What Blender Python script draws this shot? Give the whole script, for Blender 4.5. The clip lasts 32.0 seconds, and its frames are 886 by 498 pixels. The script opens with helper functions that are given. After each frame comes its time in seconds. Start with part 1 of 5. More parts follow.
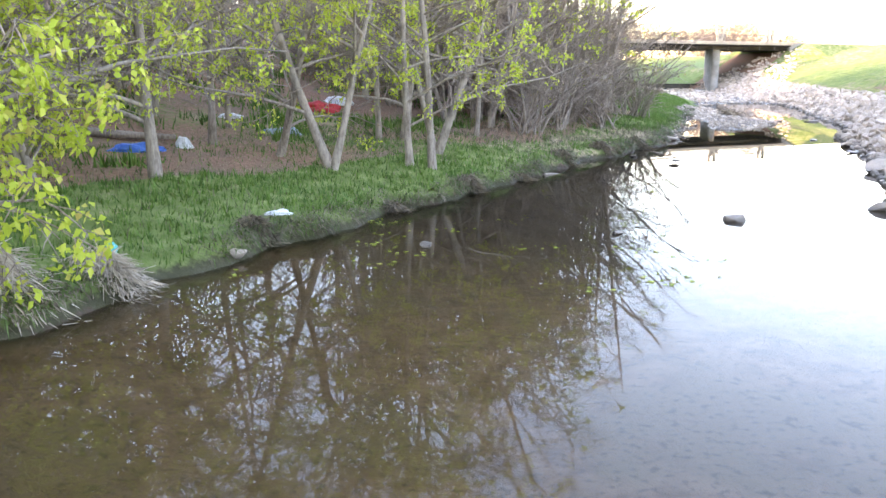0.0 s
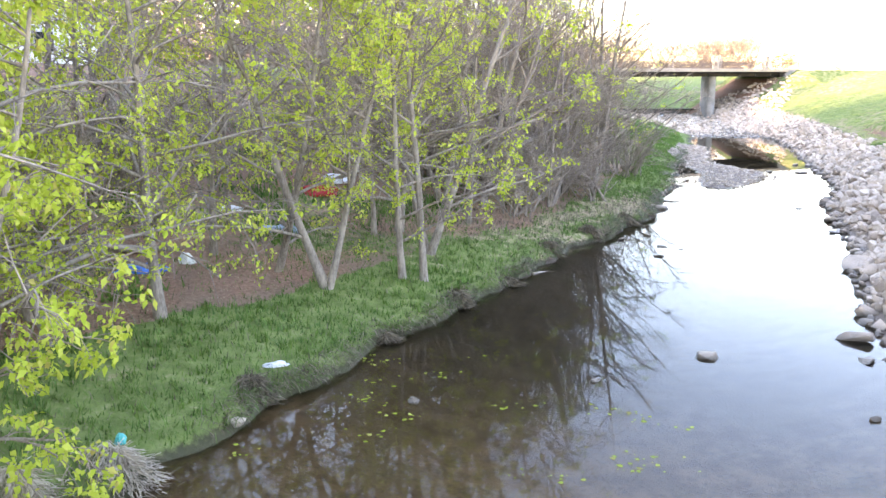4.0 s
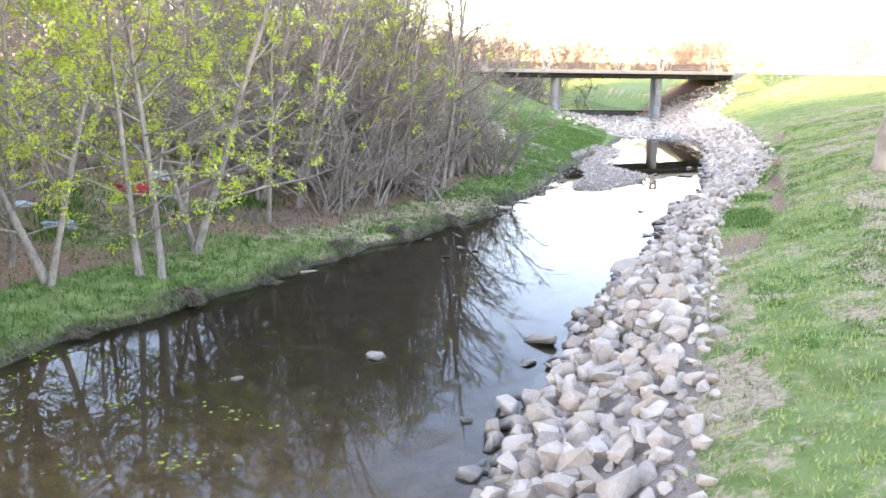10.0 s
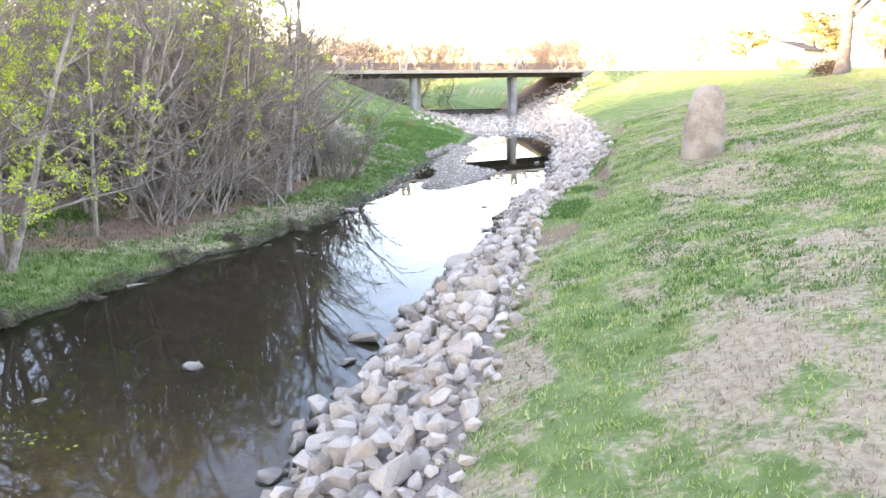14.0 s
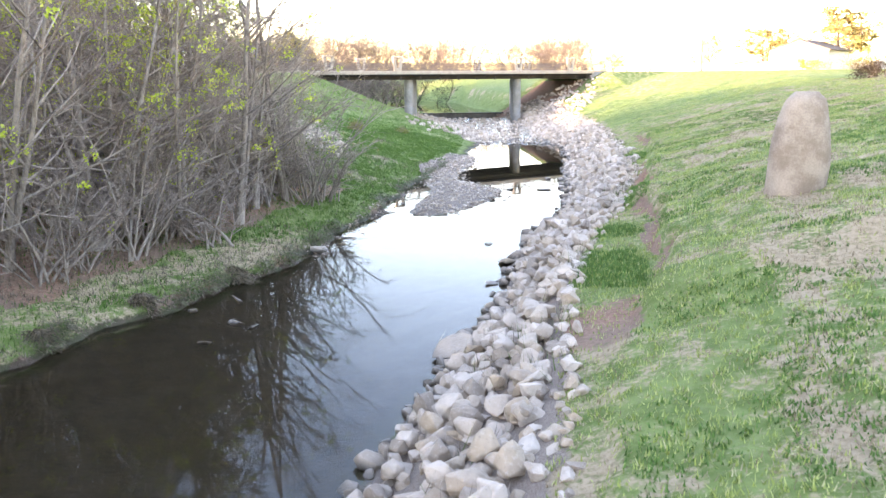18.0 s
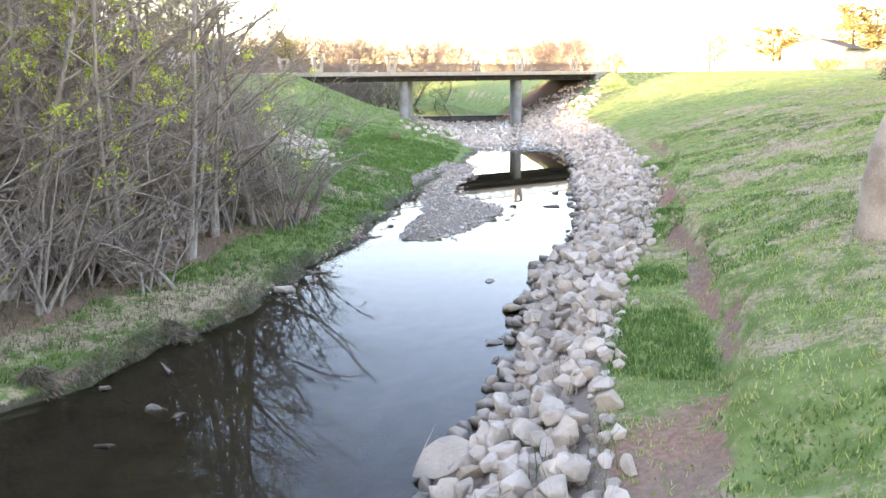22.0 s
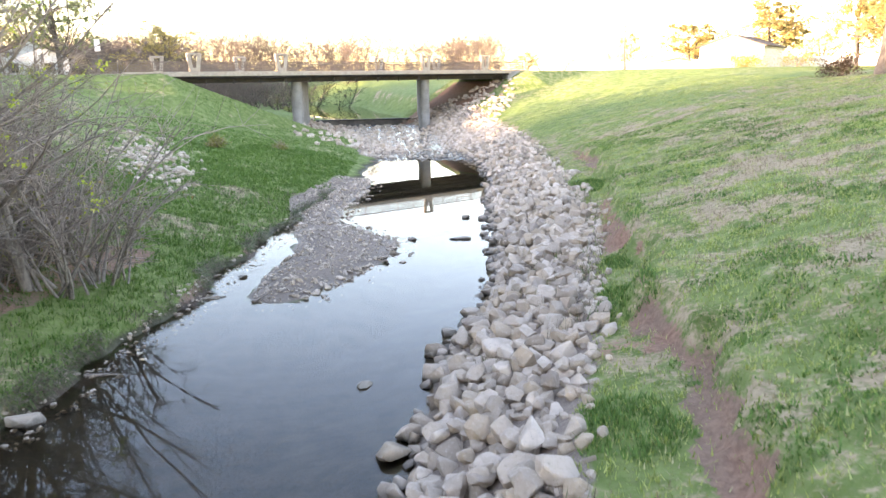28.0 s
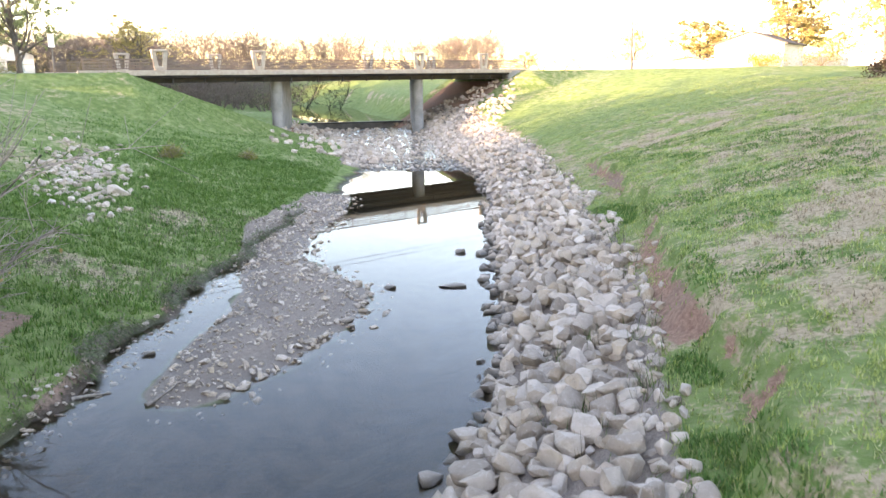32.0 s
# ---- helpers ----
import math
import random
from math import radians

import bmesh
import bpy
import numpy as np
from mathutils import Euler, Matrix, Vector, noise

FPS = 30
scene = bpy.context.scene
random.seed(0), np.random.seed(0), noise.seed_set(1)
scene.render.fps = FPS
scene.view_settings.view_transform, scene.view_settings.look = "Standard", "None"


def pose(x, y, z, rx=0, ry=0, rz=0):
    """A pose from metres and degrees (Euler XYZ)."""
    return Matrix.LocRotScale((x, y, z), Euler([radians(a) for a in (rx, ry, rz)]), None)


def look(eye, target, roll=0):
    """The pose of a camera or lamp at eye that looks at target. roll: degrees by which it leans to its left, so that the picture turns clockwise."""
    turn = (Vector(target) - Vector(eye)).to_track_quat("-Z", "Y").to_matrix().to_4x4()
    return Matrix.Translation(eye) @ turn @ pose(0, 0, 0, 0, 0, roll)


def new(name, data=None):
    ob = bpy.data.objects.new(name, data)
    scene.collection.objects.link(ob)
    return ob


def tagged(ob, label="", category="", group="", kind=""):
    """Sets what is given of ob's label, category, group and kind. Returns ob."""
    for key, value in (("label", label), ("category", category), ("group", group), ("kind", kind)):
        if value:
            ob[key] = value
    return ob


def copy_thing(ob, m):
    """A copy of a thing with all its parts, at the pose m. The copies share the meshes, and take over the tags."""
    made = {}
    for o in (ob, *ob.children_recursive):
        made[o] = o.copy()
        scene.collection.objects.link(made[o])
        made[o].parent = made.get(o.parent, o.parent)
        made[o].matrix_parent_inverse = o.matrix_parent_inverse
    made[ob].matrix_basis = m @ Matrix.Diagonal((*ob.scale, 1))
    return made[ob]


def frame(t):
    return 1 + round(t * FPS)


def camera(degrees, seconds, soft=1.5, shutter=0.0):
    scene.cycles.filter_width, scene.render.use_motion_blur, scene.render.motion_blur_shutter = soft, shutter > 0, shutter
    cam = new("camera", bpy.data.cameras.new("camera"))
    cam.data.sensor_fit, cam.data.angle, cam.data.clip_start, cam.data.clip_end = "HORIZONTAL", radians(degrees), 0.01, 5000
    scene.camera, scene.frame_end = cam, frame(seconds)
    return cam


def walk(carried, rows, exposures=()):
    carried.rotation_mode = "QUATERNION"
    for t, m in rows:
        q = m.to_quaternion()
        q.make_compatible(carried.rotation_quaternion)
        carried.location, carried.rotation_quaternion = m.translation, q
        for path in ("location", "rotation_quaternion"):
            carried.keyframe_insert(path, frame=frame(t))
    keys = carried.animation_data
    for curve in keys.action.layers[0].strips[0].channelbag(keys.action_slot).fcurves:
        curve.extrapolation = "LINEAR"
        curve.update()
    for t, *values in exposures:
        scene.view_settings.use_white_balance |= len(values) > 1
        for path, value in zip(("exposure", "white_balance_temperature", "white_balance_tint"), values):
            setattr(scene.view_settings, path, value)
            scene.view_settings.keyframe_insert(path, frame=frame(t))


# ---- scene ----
cam = camera(58.2, 32.0, shutter=0.5)
PATH = [
    (0, (7.914, -27.36, 3.179), (7.439, -25.465, 2.749), -0.1),
    (0.5, (7.92, -27.378, 3.442), (7.441, -25.482, 3.019), -0.4),
    (1, (7.913, -27.471, 4.123), (7.436, -25.575, 3.7), -0.3),
    (1.5, (7.889, -27.667, 4.764), (7.413, -25.771, 4.339), -0.1),
    (2, (7.875, -27.717, 5.499), (7.399, -25.821, 5.075), -0.1),
    (2.5, (7.969, -27.603, 6.134), (7.492, -25.707, 5.712), -0.0),
    (4.5, (8.601, -27.623, 6.409), (8.124, -25.727, 5.99), -0.2),
    (5, (9.147, -27.444, 6.382), (8.671, -25.546, 5.964), 0.1),
    (5.5, (9.808, -27.223, 6.351), (9.333, -25.326, 5.934), 0.1),
    (6, (10.536, -27.002, 6.338), (10.062, -25.104, 5.921), 0.2),
    (6.5, (11.308, -26.803, 6.336), (10.834, -24.905, 5.92), 0.2),
    (7, (12.044, -26.598, 6.329), (11.571, -24.699, 5.913), 0.2),
    (7.5, (12.736, -26.438, 6.348), (12.265, -24.54, 5.93), 0.3),
    (8, (13.417, -26.327, 6.375), (12.947, -24.429, 5.956), 0.4),
    (8.5, (14.1, -26.194, 6.395), (13.629, -24.296, 5.976), 0.4),
    (9, (14.706, -26.074, 6.419), (14.236, -24.176, 5.999), 0.4),
    (9.5, (15.251, -25.981, 6.434), (14.78, -24.083, 6.014), 0.4),
    (10, (15.762, -25.879, 6.481), (15.292, -23.982, 6.058), 0.6),
    (10.5, (16.264, -25.835, 6.485), (15.793, -23.937, 6.063), 0.4),
    (11, (16.654, -25.813, 6.503), (16.181, -23.916, 6.082), 0.3),
    (11.5, (16.795, -25.884, 6.535), (16.32, -23.987, 6.114), 0.2),
    (12, (16.948, -25.978, 6.567), (16.472, -24.082, 6.146), 0.1),
    (12.5, (17.142, -25.803, 6.522), (16.666, -23.907, 6.101), 0.2),
    (13, (17.335, -25.74, 6.532), (16.907, -23.832, 6.11), 0.2),
    (13.5, (17.312, -25.865, 6.522), (17.141, -23.917, 6.103), -0.6),
    (14, (17.309, -25.899, 6.515), (17.138, -23.951, 6.095), -0.6),
    (14.5, (17.252, -25.465, 6.513), (17.082, -23.518, 6.091), -0.5),
    (16.5, (16.96, -19.852, 6.534), (16.791, -17.904, 6.112), -0.4),
    (17, (16.889, -18.642, 6.547), (16.72, -16.694, 6.126), -0.4),
    (17.5, (16.845, -17.696, 6.566), (16.676, -15.748, 6.147), -0.5),
    (18, (16.807, -17.005, 6.569), (16.637, -15.056, 6.151), -0.5),
    (18.5, (16.765, -16.38, 6.575), (16.595, -14.432, 6.157), -0.5),
    (19, (16.731, -15.647, 6.575), (16.562, -13.698, 6.157), -0.5),
    (19.5, (16.719, -14.938, 6.563), (16.55, -12.99, 6.145), -0.5),
    (20, (16.698, -14.264, 6.576), (16.529, -12.315, 6.158), -0.6),
    (20.5, (16.663, -13.563, 6.591), (16.494, -11.615, 6.174), -0.6),
    (21, (16.625, -12.865, 6.614), (16.456, -10.916, 6.196), -0.7),
    (21.5, (16.598, -12.085, 6.633), (16.43, -10.136, 6.215), -0.6),
    (22, (16.594, -11.416, 6.667), (16.425, -9.467, 6.251), -0.7),
    (22.5, (16.638, -11.171, 6.659), (16.539, -9.217, 6.245), -0.9),
    (23, (16.579, -11.22, 6.683), (16.612, -9.264, 6.269), -1.0),
    (23.5, (16.596, -11.214, 6.662), (16.63, -9.258, 6.245), -1.0),
    (24, (16.657, -10.581, 6.678), (16.692, -8.625, 6.26), -1.0),
    (24.5, (16.723, -9.596, 6.666), (16.76, -7.641, 6.245), -1.0),
    (25, (16.889, -8.358, 6.608), (16.926, -6.403, 6.188), -0.9),
    (25.5, (16.988, -7.18, 6.601), (17.025, -5.225, 6.181), -1.0),
    (27.5, (17.256, -3.025, 6.581), (17.296, -1.07, 6.164), -0.9),
    (28, (17.353, -1.888, 6.573), (17.392, 0.067, 6.155), -0.9),
    (28.5, (17.437, -0.695, 6.58), (17.477, 1.26, 6.162), -0.9),
    (29, (17.507, 0.468, 6.564), (17.546, 2.424, 6.146), -1.0),
    (29.5, (17.568, 1.501, 6.549), (17.609, 3.457, 6.132), -0.9),
    (30, (17.618, 2.474, 6.543), (17.66, 4.429, 6.126), -0.9),
    (30.5, (17.683, 3.385, 6.534), (17.725, 5.341, 6.117), -0.9),
    (31, (17.745, 4.304, 6.543), (17.788, 6.259, 6.126), -0.9),
    (31.5, (17.808, 5.129, 6.564), (17.852, 7.084, 6.146), -0.8),
    (32, (17.868, 5.93, 6.585), (17.913, 7.885, 6.166), -0.8),
]
walk(cam, [(t, look(eye, target, roll)) for t, eye, target, roll in PATH], exposures=[(0.0, 4.06, 7300, 37), (14.0, 3.96, 7200, 36), (32.0, 3.5, 7500, 33)])

# ---- light ----
# the sun stands low behind the woods on the west bank
SUN_EL = radians(7.0)
sun_way = Vector((-0.82 * math.cos(SUN_EL), -0.574 * math.cos(SUN_EL), math.sin(SUN_EL)))
world = bpy.data.worlds.new("evening_sky")
scene.world = world
world.use_nodes = True
wn = world.node_tree.nodes
sky = wn.new("ShaderNodeTexSky")
sky.sky_type = "NISHITA"
sky.sun_disc = False
sky.sun_elevation = SUN_EL
sky.sun_rotation = math.atan2(sun_way.x, sun_way.y)
sky.air_density, sky.dust_density, sky.ozone_density = 1.0, 0.3, 1.5
world.node_tree.links.new(sky.outputs[0], wn["Background"].inputs[0])
wn["Background"].inputs[1].default_value = 0.15
sun_data = bpy.data.lights.new("sun", "SUN")
sun_data.energy, sun_data.angle, sun_data.color = 2.8, radians(0.6), (1.0, 0.86, 0.62)
sun = new("sun", sun_data)
sun.matrix_world = look(sun_way * 100.0, (0, 0, 0))


# ---- materials ----
class Mat:
    """A node material put together step by step."""

    def __init__(self, name, rough=0.9, spec=0.3):
        self.m = bpy.data.materials.new(name)
        self.m.use_nodes = True
        self.t = self.m.node_tree
        self.b = self.t.nodes["Principled BSDF"]
        self.b.inputs["Roughness"].default_value = rough
        self.b.inputs["Specular IOR Level"].default_value = spec
        self.geo = None

    def node(self, kind, **values):
        n = self.t.nodes.new("ShaderNode" + kind)
        for k, v in values.items():
            setattr(n, k, v)
        return n

    def link(self, a, b):
        self.t.links.new(a, b)

    def pos(self):
        if self.geo is None:
            self.geo = self.node("NewGeometry")
        return self.geo.outputs["Position"]

    def noise(self, scale, detail=4.0, rough=0.6, vec=None, stretch=None):
        n = self.node("TexNoise")
        n.inputs["Scale"].default_value, n.inputs["Detail"].default_value, n.inputs["Roughness"].default_value = scale, detail, rough
        v = vec if vec is not None else self.pos()
        if stretch:
            mp = self.node("Mapping")
            mp.inputs["Scale"].default_value = stretch
            self.link(v, mp.inputs[0])
            v = mp.outputs[0]
        self.link(v, n.inputs["Vector"])
        return n.outputs[0]

    def ramp(self, fac, stops):
        r = self.node("ValToRGB")
        e = r.color_ramp.elements
        while len(e) < len(stops):
            e.new(0.5)
        for el, (p, c) in zip(e, stops):
            el.position, el.color = p, (*c, 1.0) if len(c) == 3 else c
        self.link(fac, r.inputs[0])
        return r.outputs[0]

    def step(self, fac, lo, hi, a=0.0, b=1.0):
        r = self.node("MapRange")
        r.interpolation_type = "SMOOTHSTEP"
        for i, v in enumerate((lo, hi, a, b)):
            r.inputs[i + 1].default_value = v
        self.link(fac, r.inputs[0])
        return r.outputs[0]

    def mix(self, fac, a, b, kind="MIX"):
        n = self.node("Mix", data_type="RGBA", blend_type=kind)
        for sock, v in ((n.inputs[0], fac), (n.inputs[6], a), (n.inputs[7], b)):
            if isinstance(v, (int, float)):
                sock.default_value = v
            elif isinstance(v, tuple):
                sock.default_value = (*v, 1.0)
            else:
                self.link(v, sock)
        return n.outputs[2]

    def attr(self, name):
        return self.node("Attribute", attribute_name=name).outputs["Fac"]

    def rand(self):
        return self.node("ObjectInfo").outputs["Random"]

    def island(self):
        if self.geo is None:
            self.geo = self.node("NewGeometry")
        return self.geo.outputs["Random Per Island"]

    def height(self):
        sep = self.node("SeparateXYZ")
        self.link(self.pos(), sep.inputs[0])
        return sep.outputs["Z"]

    def math(self, op, a, b):
        n = self.node("Math", operation=op)
        for sock, v in zip(n.inputs, (a, b)):
            if isinstance(v, (int, float)):
                sock.default_value = v
            else:
                self.link(v, sock)
        return n.outputs[0]

    def done(self, color, bump=None, strength=0.4, distance=0.02, rough=None):
        if isinstance(color, tuple):
            self.b.inputs["Base Color"].default_value = (*color, 1.0)
        else:
            self.link(color, self.b.inputs["Base Color"])
        if bump is not None:
            n = self.node("Bump")
            n.inputs["Strength"].default_value, n.inputs["Distance"].default_value = strength, distance
            self.link(bump, n.inputs["Height"])
            self.link(n.outputs[0], self.b.inputs["Normal"])
        if rough is not None:
            self.link(rough, self.b.inputs["Roughness"])
        return self.m


def simple(name, a, b, scale=3.0, rough=0.8, bump=0.3, spec=0.3, fine=30.0):
    k = Mat(name, rough, spec)
    coarse, small = k.noise(scale), k.noise(fine)
    c = k.mix(k.step(coarse, 0.35, 0.65), a, b)
    c = k.mix(k.step(small, 0.3, 0.7, 0.0, 0.35), c, tuple(v * 0.6 for v in a))
    return k.done(c, small, bump, 0.01)


def ground_material():
    k = Mat("turf_and_soil", 0.95, 0.15)
    n1, n2, n3, n4 = k.noise(0.35), k.noise(1.7, 6), k.noise(9.0, 6), k.noise(45.0, 4)
    green = k.mix(k.step(n2, 0.35, 0.65), (0.11, 0.16, 0.04), (0.20, 0.255, 0.08))
    green = k.mix(k.step(n3, 0.4, 0.75, 0.0, 0.7), green, (0.19, 0.21, 0.085))
    straw = k.mix(k.step(n3, 0.3, 0.7), (0.29, 0.218, 0.132), (0.44, 0.335, 0.212))
    dry = k.math("ADD", k.attr("dry"), k.math("MULTIPLY", k.math("ADD", k.math("SUBTRACT", n2, 0.5), k.math("MULTIPLY", k.math("SUBTRACT", n3, 0.5), 0.7)), 2.0))
    c = k.mix(k.step(dry, 0.28, 0.82), green, straw)
    soil = k.mix(k.step(n3, 0.3, 0.7), (0.22, 0.115, 0.075), (0.37, 0.22, 0.15))
    soil = k.mix(k.step(n1, 0.4, 0.6, 0.0, 0.5), soil, (0.20, 0.155, 0.115))
    bare = k.math("ADD", k.attr("bare"), k.math("MULTIPLY", k.math("SUBTRACT", n3, 0.5), 0.9))
    c = k.mix(k.step(bare, 0.4, 0.6), c, soil)
    peb = k.node("TexVoronoi")
    peb.inputs["Scale"].default_value = 11.0
    k.link(k.pos(), peb.inputs["Vector"])
    grit = k.mix(k.step(n4, 0.3, 0.7), (0.19, 0.145, 0.11), (0.33, 0.26, 0.205))
    grit = k.mix(k.step(peb.outputs["Distance"], 0.0, 0.5, 0.35, 0.0), grit, (0.42, 0.36, 0.30))
    c = k.mix(k.step(k.attr("grit"), 0.3, 0.7), c, grit)
    bed = k.mix(k.step(n2, 0.35, 0.65), (0.22, 0.138, 0.072), (0.37, 0.24, 0.135))
    bed = k.mix(k.step(n1, 0.45, 0.62), bed, (0.27, 0.195, 0.10))
    bed = k.mix(k.attr("mud"), bed, k.mix(k.step(n2, 0.3, 0.7), (0.036, 0.029, 0.02), (0.08, 0.06, 0.038)))
    bed = k.mix(k.step(n4, 0.52, 0.7, 0.0, 0.55), bed, (0.24, 0.19, 0.12))
    bed = k.mix(k.step(n3, 0.52, 0.68, 0.0, 0.6), bed, (0.10, 0.075, 0.04))
    z = k.height()
    c = k.mix(k.step(k.math("ADD", z, k.math("MULTIPLY", k.math("SUBTRACT", n3, 0.5), 0.3)), 0.24, 0.08, 0.0, 1.0), c, k.mix(k.step(k.attr("grit"), 0.2, 0.6, 0.85, 0.25), c, (0.05, 0.038, 0.026)))
    c = k.mix(k.step(z, 0.02, -0.12), c, bed)
    return k.done(c, k.math("ADD", n3, k.math("MULTIPLY", n4, 0.5)), 0.7, 0.08, k.step(z, -0.02, 0.2, 0.45, 0.95))


def water_material(name="creek_water", chop=0.006, rough=0.003):
    k = Mat(name)
    out = k.t.nodes["Material Output"]
    clear = k.node("BsdfTransparent")
    clear.inputs[0].default_value = (0.88, 0.82, 0.70, 1)
    gloss = k.node("BsdfGlossy")
    gloss.inputs["Roughness"].default_value = rough
    fr = k.node("Fresnel")
    fr.inputs["IOR"].default_value = 1.37
    bump = k.node("Bump")
    bump.inputs["Strength"].default_value, bump.inputs["Distance"].default_value = chop, 0.03
    k.link(k.math("ADD", k.noise(1.3, 3, 0.5), k.math("MULTIPLY", k.noise(6.0, 2, 0.5), 0.12)), bump.inputs["Height"])
    k.link(bump.outputs[0], gloss.inputs["Normal"])
    mixer = k.node("MixShader")
    k.link(fr.outputs[0], mixer.inputs[0])
    k.link(clear.outputs[0], mixer.inputs[1])
    k.link(gloss.outputs[0], mixer.inputs[2])
    k.link(mixer.outputs[0], out.inputs["Surface"])
    return k.m


M_GROUND, M_WATER, M_RIFFLE = ground_material(), water_material(), water_material("riffle_water", 0.5, 0.22)


# ---- mesh helpers ----
def shape(name, verts, faces, material, smooth=False):
    me = bpy.data.meshes.new(name)
    verts = np.asarray(verts, np.float32)
    if isinstance(faces, np.ndarray) and faces.ndim == 2:
        n, w = faces.shape
        me.vertices.add(len(verts))
        me.vertices.foreach_set("co", verts.ravel())
        me.loops.add(n * w)
        me.loops.foreach_set("vertex_index", faces.ravel().astype(np.int32))
        me.polygons.add(n)
        me.polygons.foreach_set("loop_start", np.arange(n, dtype=np.int32) * w)
        me.update(calc_edges=True)
    else:
        me.from_pydata([tuple(v) for v in verts], [], faces)
    if material:
        me.materials.append(material)
    me.polygons.foreach_set("use_smooth", np.full(len(me.polygons), smooth))
    me.update()
    return me


def part(name, bm, material, parent, label=""):
    me = bpy.data.meshes.new(name)
    bm.to_mesh(me)
    bm.free()
    me.materials.append(material)
    ob = new(name, me)
    ob.parent = parent
    return tagged(ob, label) if label else ob


def mesh_part(name, me, parent, m=None):
    ob = new(name, me)
    ob.parent = parent
    if m is not None:
        ob.matrix_basis = m
    return ob


def box(bm, size, m=Matrix(), bevel=0.0):
    r = bmesh.ops.create_cube(bm, size=1.0, matrix=m @ Matrix.Diagonal((*size, 1)))
    if bevel:
        es = list({e for v in r["verts"] for e in v.link_edges})
        bmesh.ops.bevel(bm, geom=es, offset=bevel, segments=2, affect="EDGES", profile=0.5)


# ---- plan of the creek: lines along y ----
LEFT = np.array([(-80, 0.0), (-21.97, 0.3), (-16.96, 0.8), (-14.95, 1.2), (-10.94, 2.2), (-6.42, 3.6), (0.1, 5.2), (5.91, 7.1), (11.32, 8.9), (20.5, 9.9), (27.92, 10.4), (36.4, 11.2), (46.26, 11.9), (55.38, 13.0), (64.5, 13.2), (77.7, 12.0), (88, 10.0), (98, 6.0), (112, 1.5), (135, -7.0), (165, -14.0), (220, -48.0)])
RIGHT = np.array([(-80, 12.5), (-30, 13.0), (-14.35, 13.6), (-5.92, 14.5), (1.12, 15.6), (4.18, 16.5), (8.26, 16.8), (17.44, 17.9), (20.5, 19.0), (25.27, 19.8), (32.16, 20.3), (40.64, 20.8), (49.68, 21.5), (59.94, 21.7), (67.8, 20.6), (81, 19.5), (98, 17.0), (112, 15.5), (135, 10.0), (165, 5.0), (220, -26.0)])
ROCKTOP = np.array([(-80, 15.0), (-30, 15.8), (-15.95, 16.7), (-9.93, 17.2), (-4.52, 17.8), (0.1, 18.0), (8.87, 19.6), (14.3, 21.1), (19.1, 21.9), (22.4, 22.8), (28.4, 23.7), (41.6, 24.8), (63.4, 26.2), (77.7, 25.2), (91, 24.2), (112, 18.5), (135, 12.0), (165, 7.0), (220, -24.0)])
SCARP = np.array([(-80, 15.5), (-30, 16.3), (-15.95, 17.2), (-5.92, 18.4), (-0.5, 19.4), (4.2, 20.8), (7.2, 20.9), (10.3, 21.3), (16.4, 22.4), (19.3, 22.6), (24.3, 23.5), (29.3, 24.6), (35.0, 25.7), (47.5, 26.8), (63.4, 26.8), (77.7, 25.7), (91, 24.8), (112, 19.0), (135, 12.5), (165, 7.5), (220, -23.5)])
PLATEAU = 7.3
BAR = [(12.7, 22.4, 0.8), (13.3, 24.5, 1.45), (14.1, 28.5, 1.95), (14.0, 30.5, 1.85), (12.2, 34.8, 1.0), (11.6, 40.0, 1.3), (12.4, 46.0, 1.4), (12.6, 51.0, 0.9)]


def along(line, y):
    return np.interp(y, line[:, 0], line[:, 1])


def lattice(x, y, seed):
    ix, iy = np.floor(x).astype(np.int64), np.floor(y).astype(np.int64)
    fx, fy = x - ix, y - iy
    fx, fy = fx * fx * (3 - 2 * fx), fy * fy * (3 - 2 * fy)

    def value(a, b):
        h = (a * 374761393 + b * 668265263 + int(seed * 97) * 1274126177) & 0xFFFFFFFF
        h = ((h ^ (h >> 13)) * 1103515245) & 0xFFFFFFFF
        return ((h ^ (h >> 16)) & 0xFFFF) / 32767.5 - 1.0

    top = value(ix, iy) * (1 - fx) + value(ix + 1, iy) * fx
    low = value(ix, iy + 1) * (1 - fx) + value(ix + 1, iy + 1) * fx
    return top * (1 - fy) + low * fy


def wave(x, y, s, seed=0.0):
    """Smooth ground noise in about -1..1; s is its rate per metre."""
    x, y = np.asarray(x, float) * s * 0.42, np.asarray(y, float) * s * 0.42
    u, v = 0.8 * x - 0.6 * y, 0.6 * x + 0.8 * y
    return lattice(u, v, seed) + 0.5 * lattice(u * 2.1 + 5, v * 2.1, seed + 1) + 0.25 * lattice(u * 4.3, v * 4.3 + 9, seed + 2)


def ease(t):
    t = np.clip(t, 0.0, 1.0)
    return t * t * (3 - 2 * t)


def bar_height(x, y):
    best = np.full(np.shape(x), -9.0)
    for (x0, y0, r0), (x1, y1, r1) in zip(BAR[:-1], BAR[1:]):
        dx, dy = x1 - x0, y1 - y0
        t = np.clip(((x - x0) * dx + (y - y0) * dy) / (dx * dx + dy * dy), 0, 1)
        d = np.hypot(x - x0 - t * dx, y - y0 - t * dy)
        best = np.maximum(best, (r0 + t * (r1 - r0)) - d)
    return best


def shore_wobble(x, y):
    return 0.34 * wave(x, y, 0.9, 1.0) + 0.16 * wave(x, y, 3.1, 2.0)


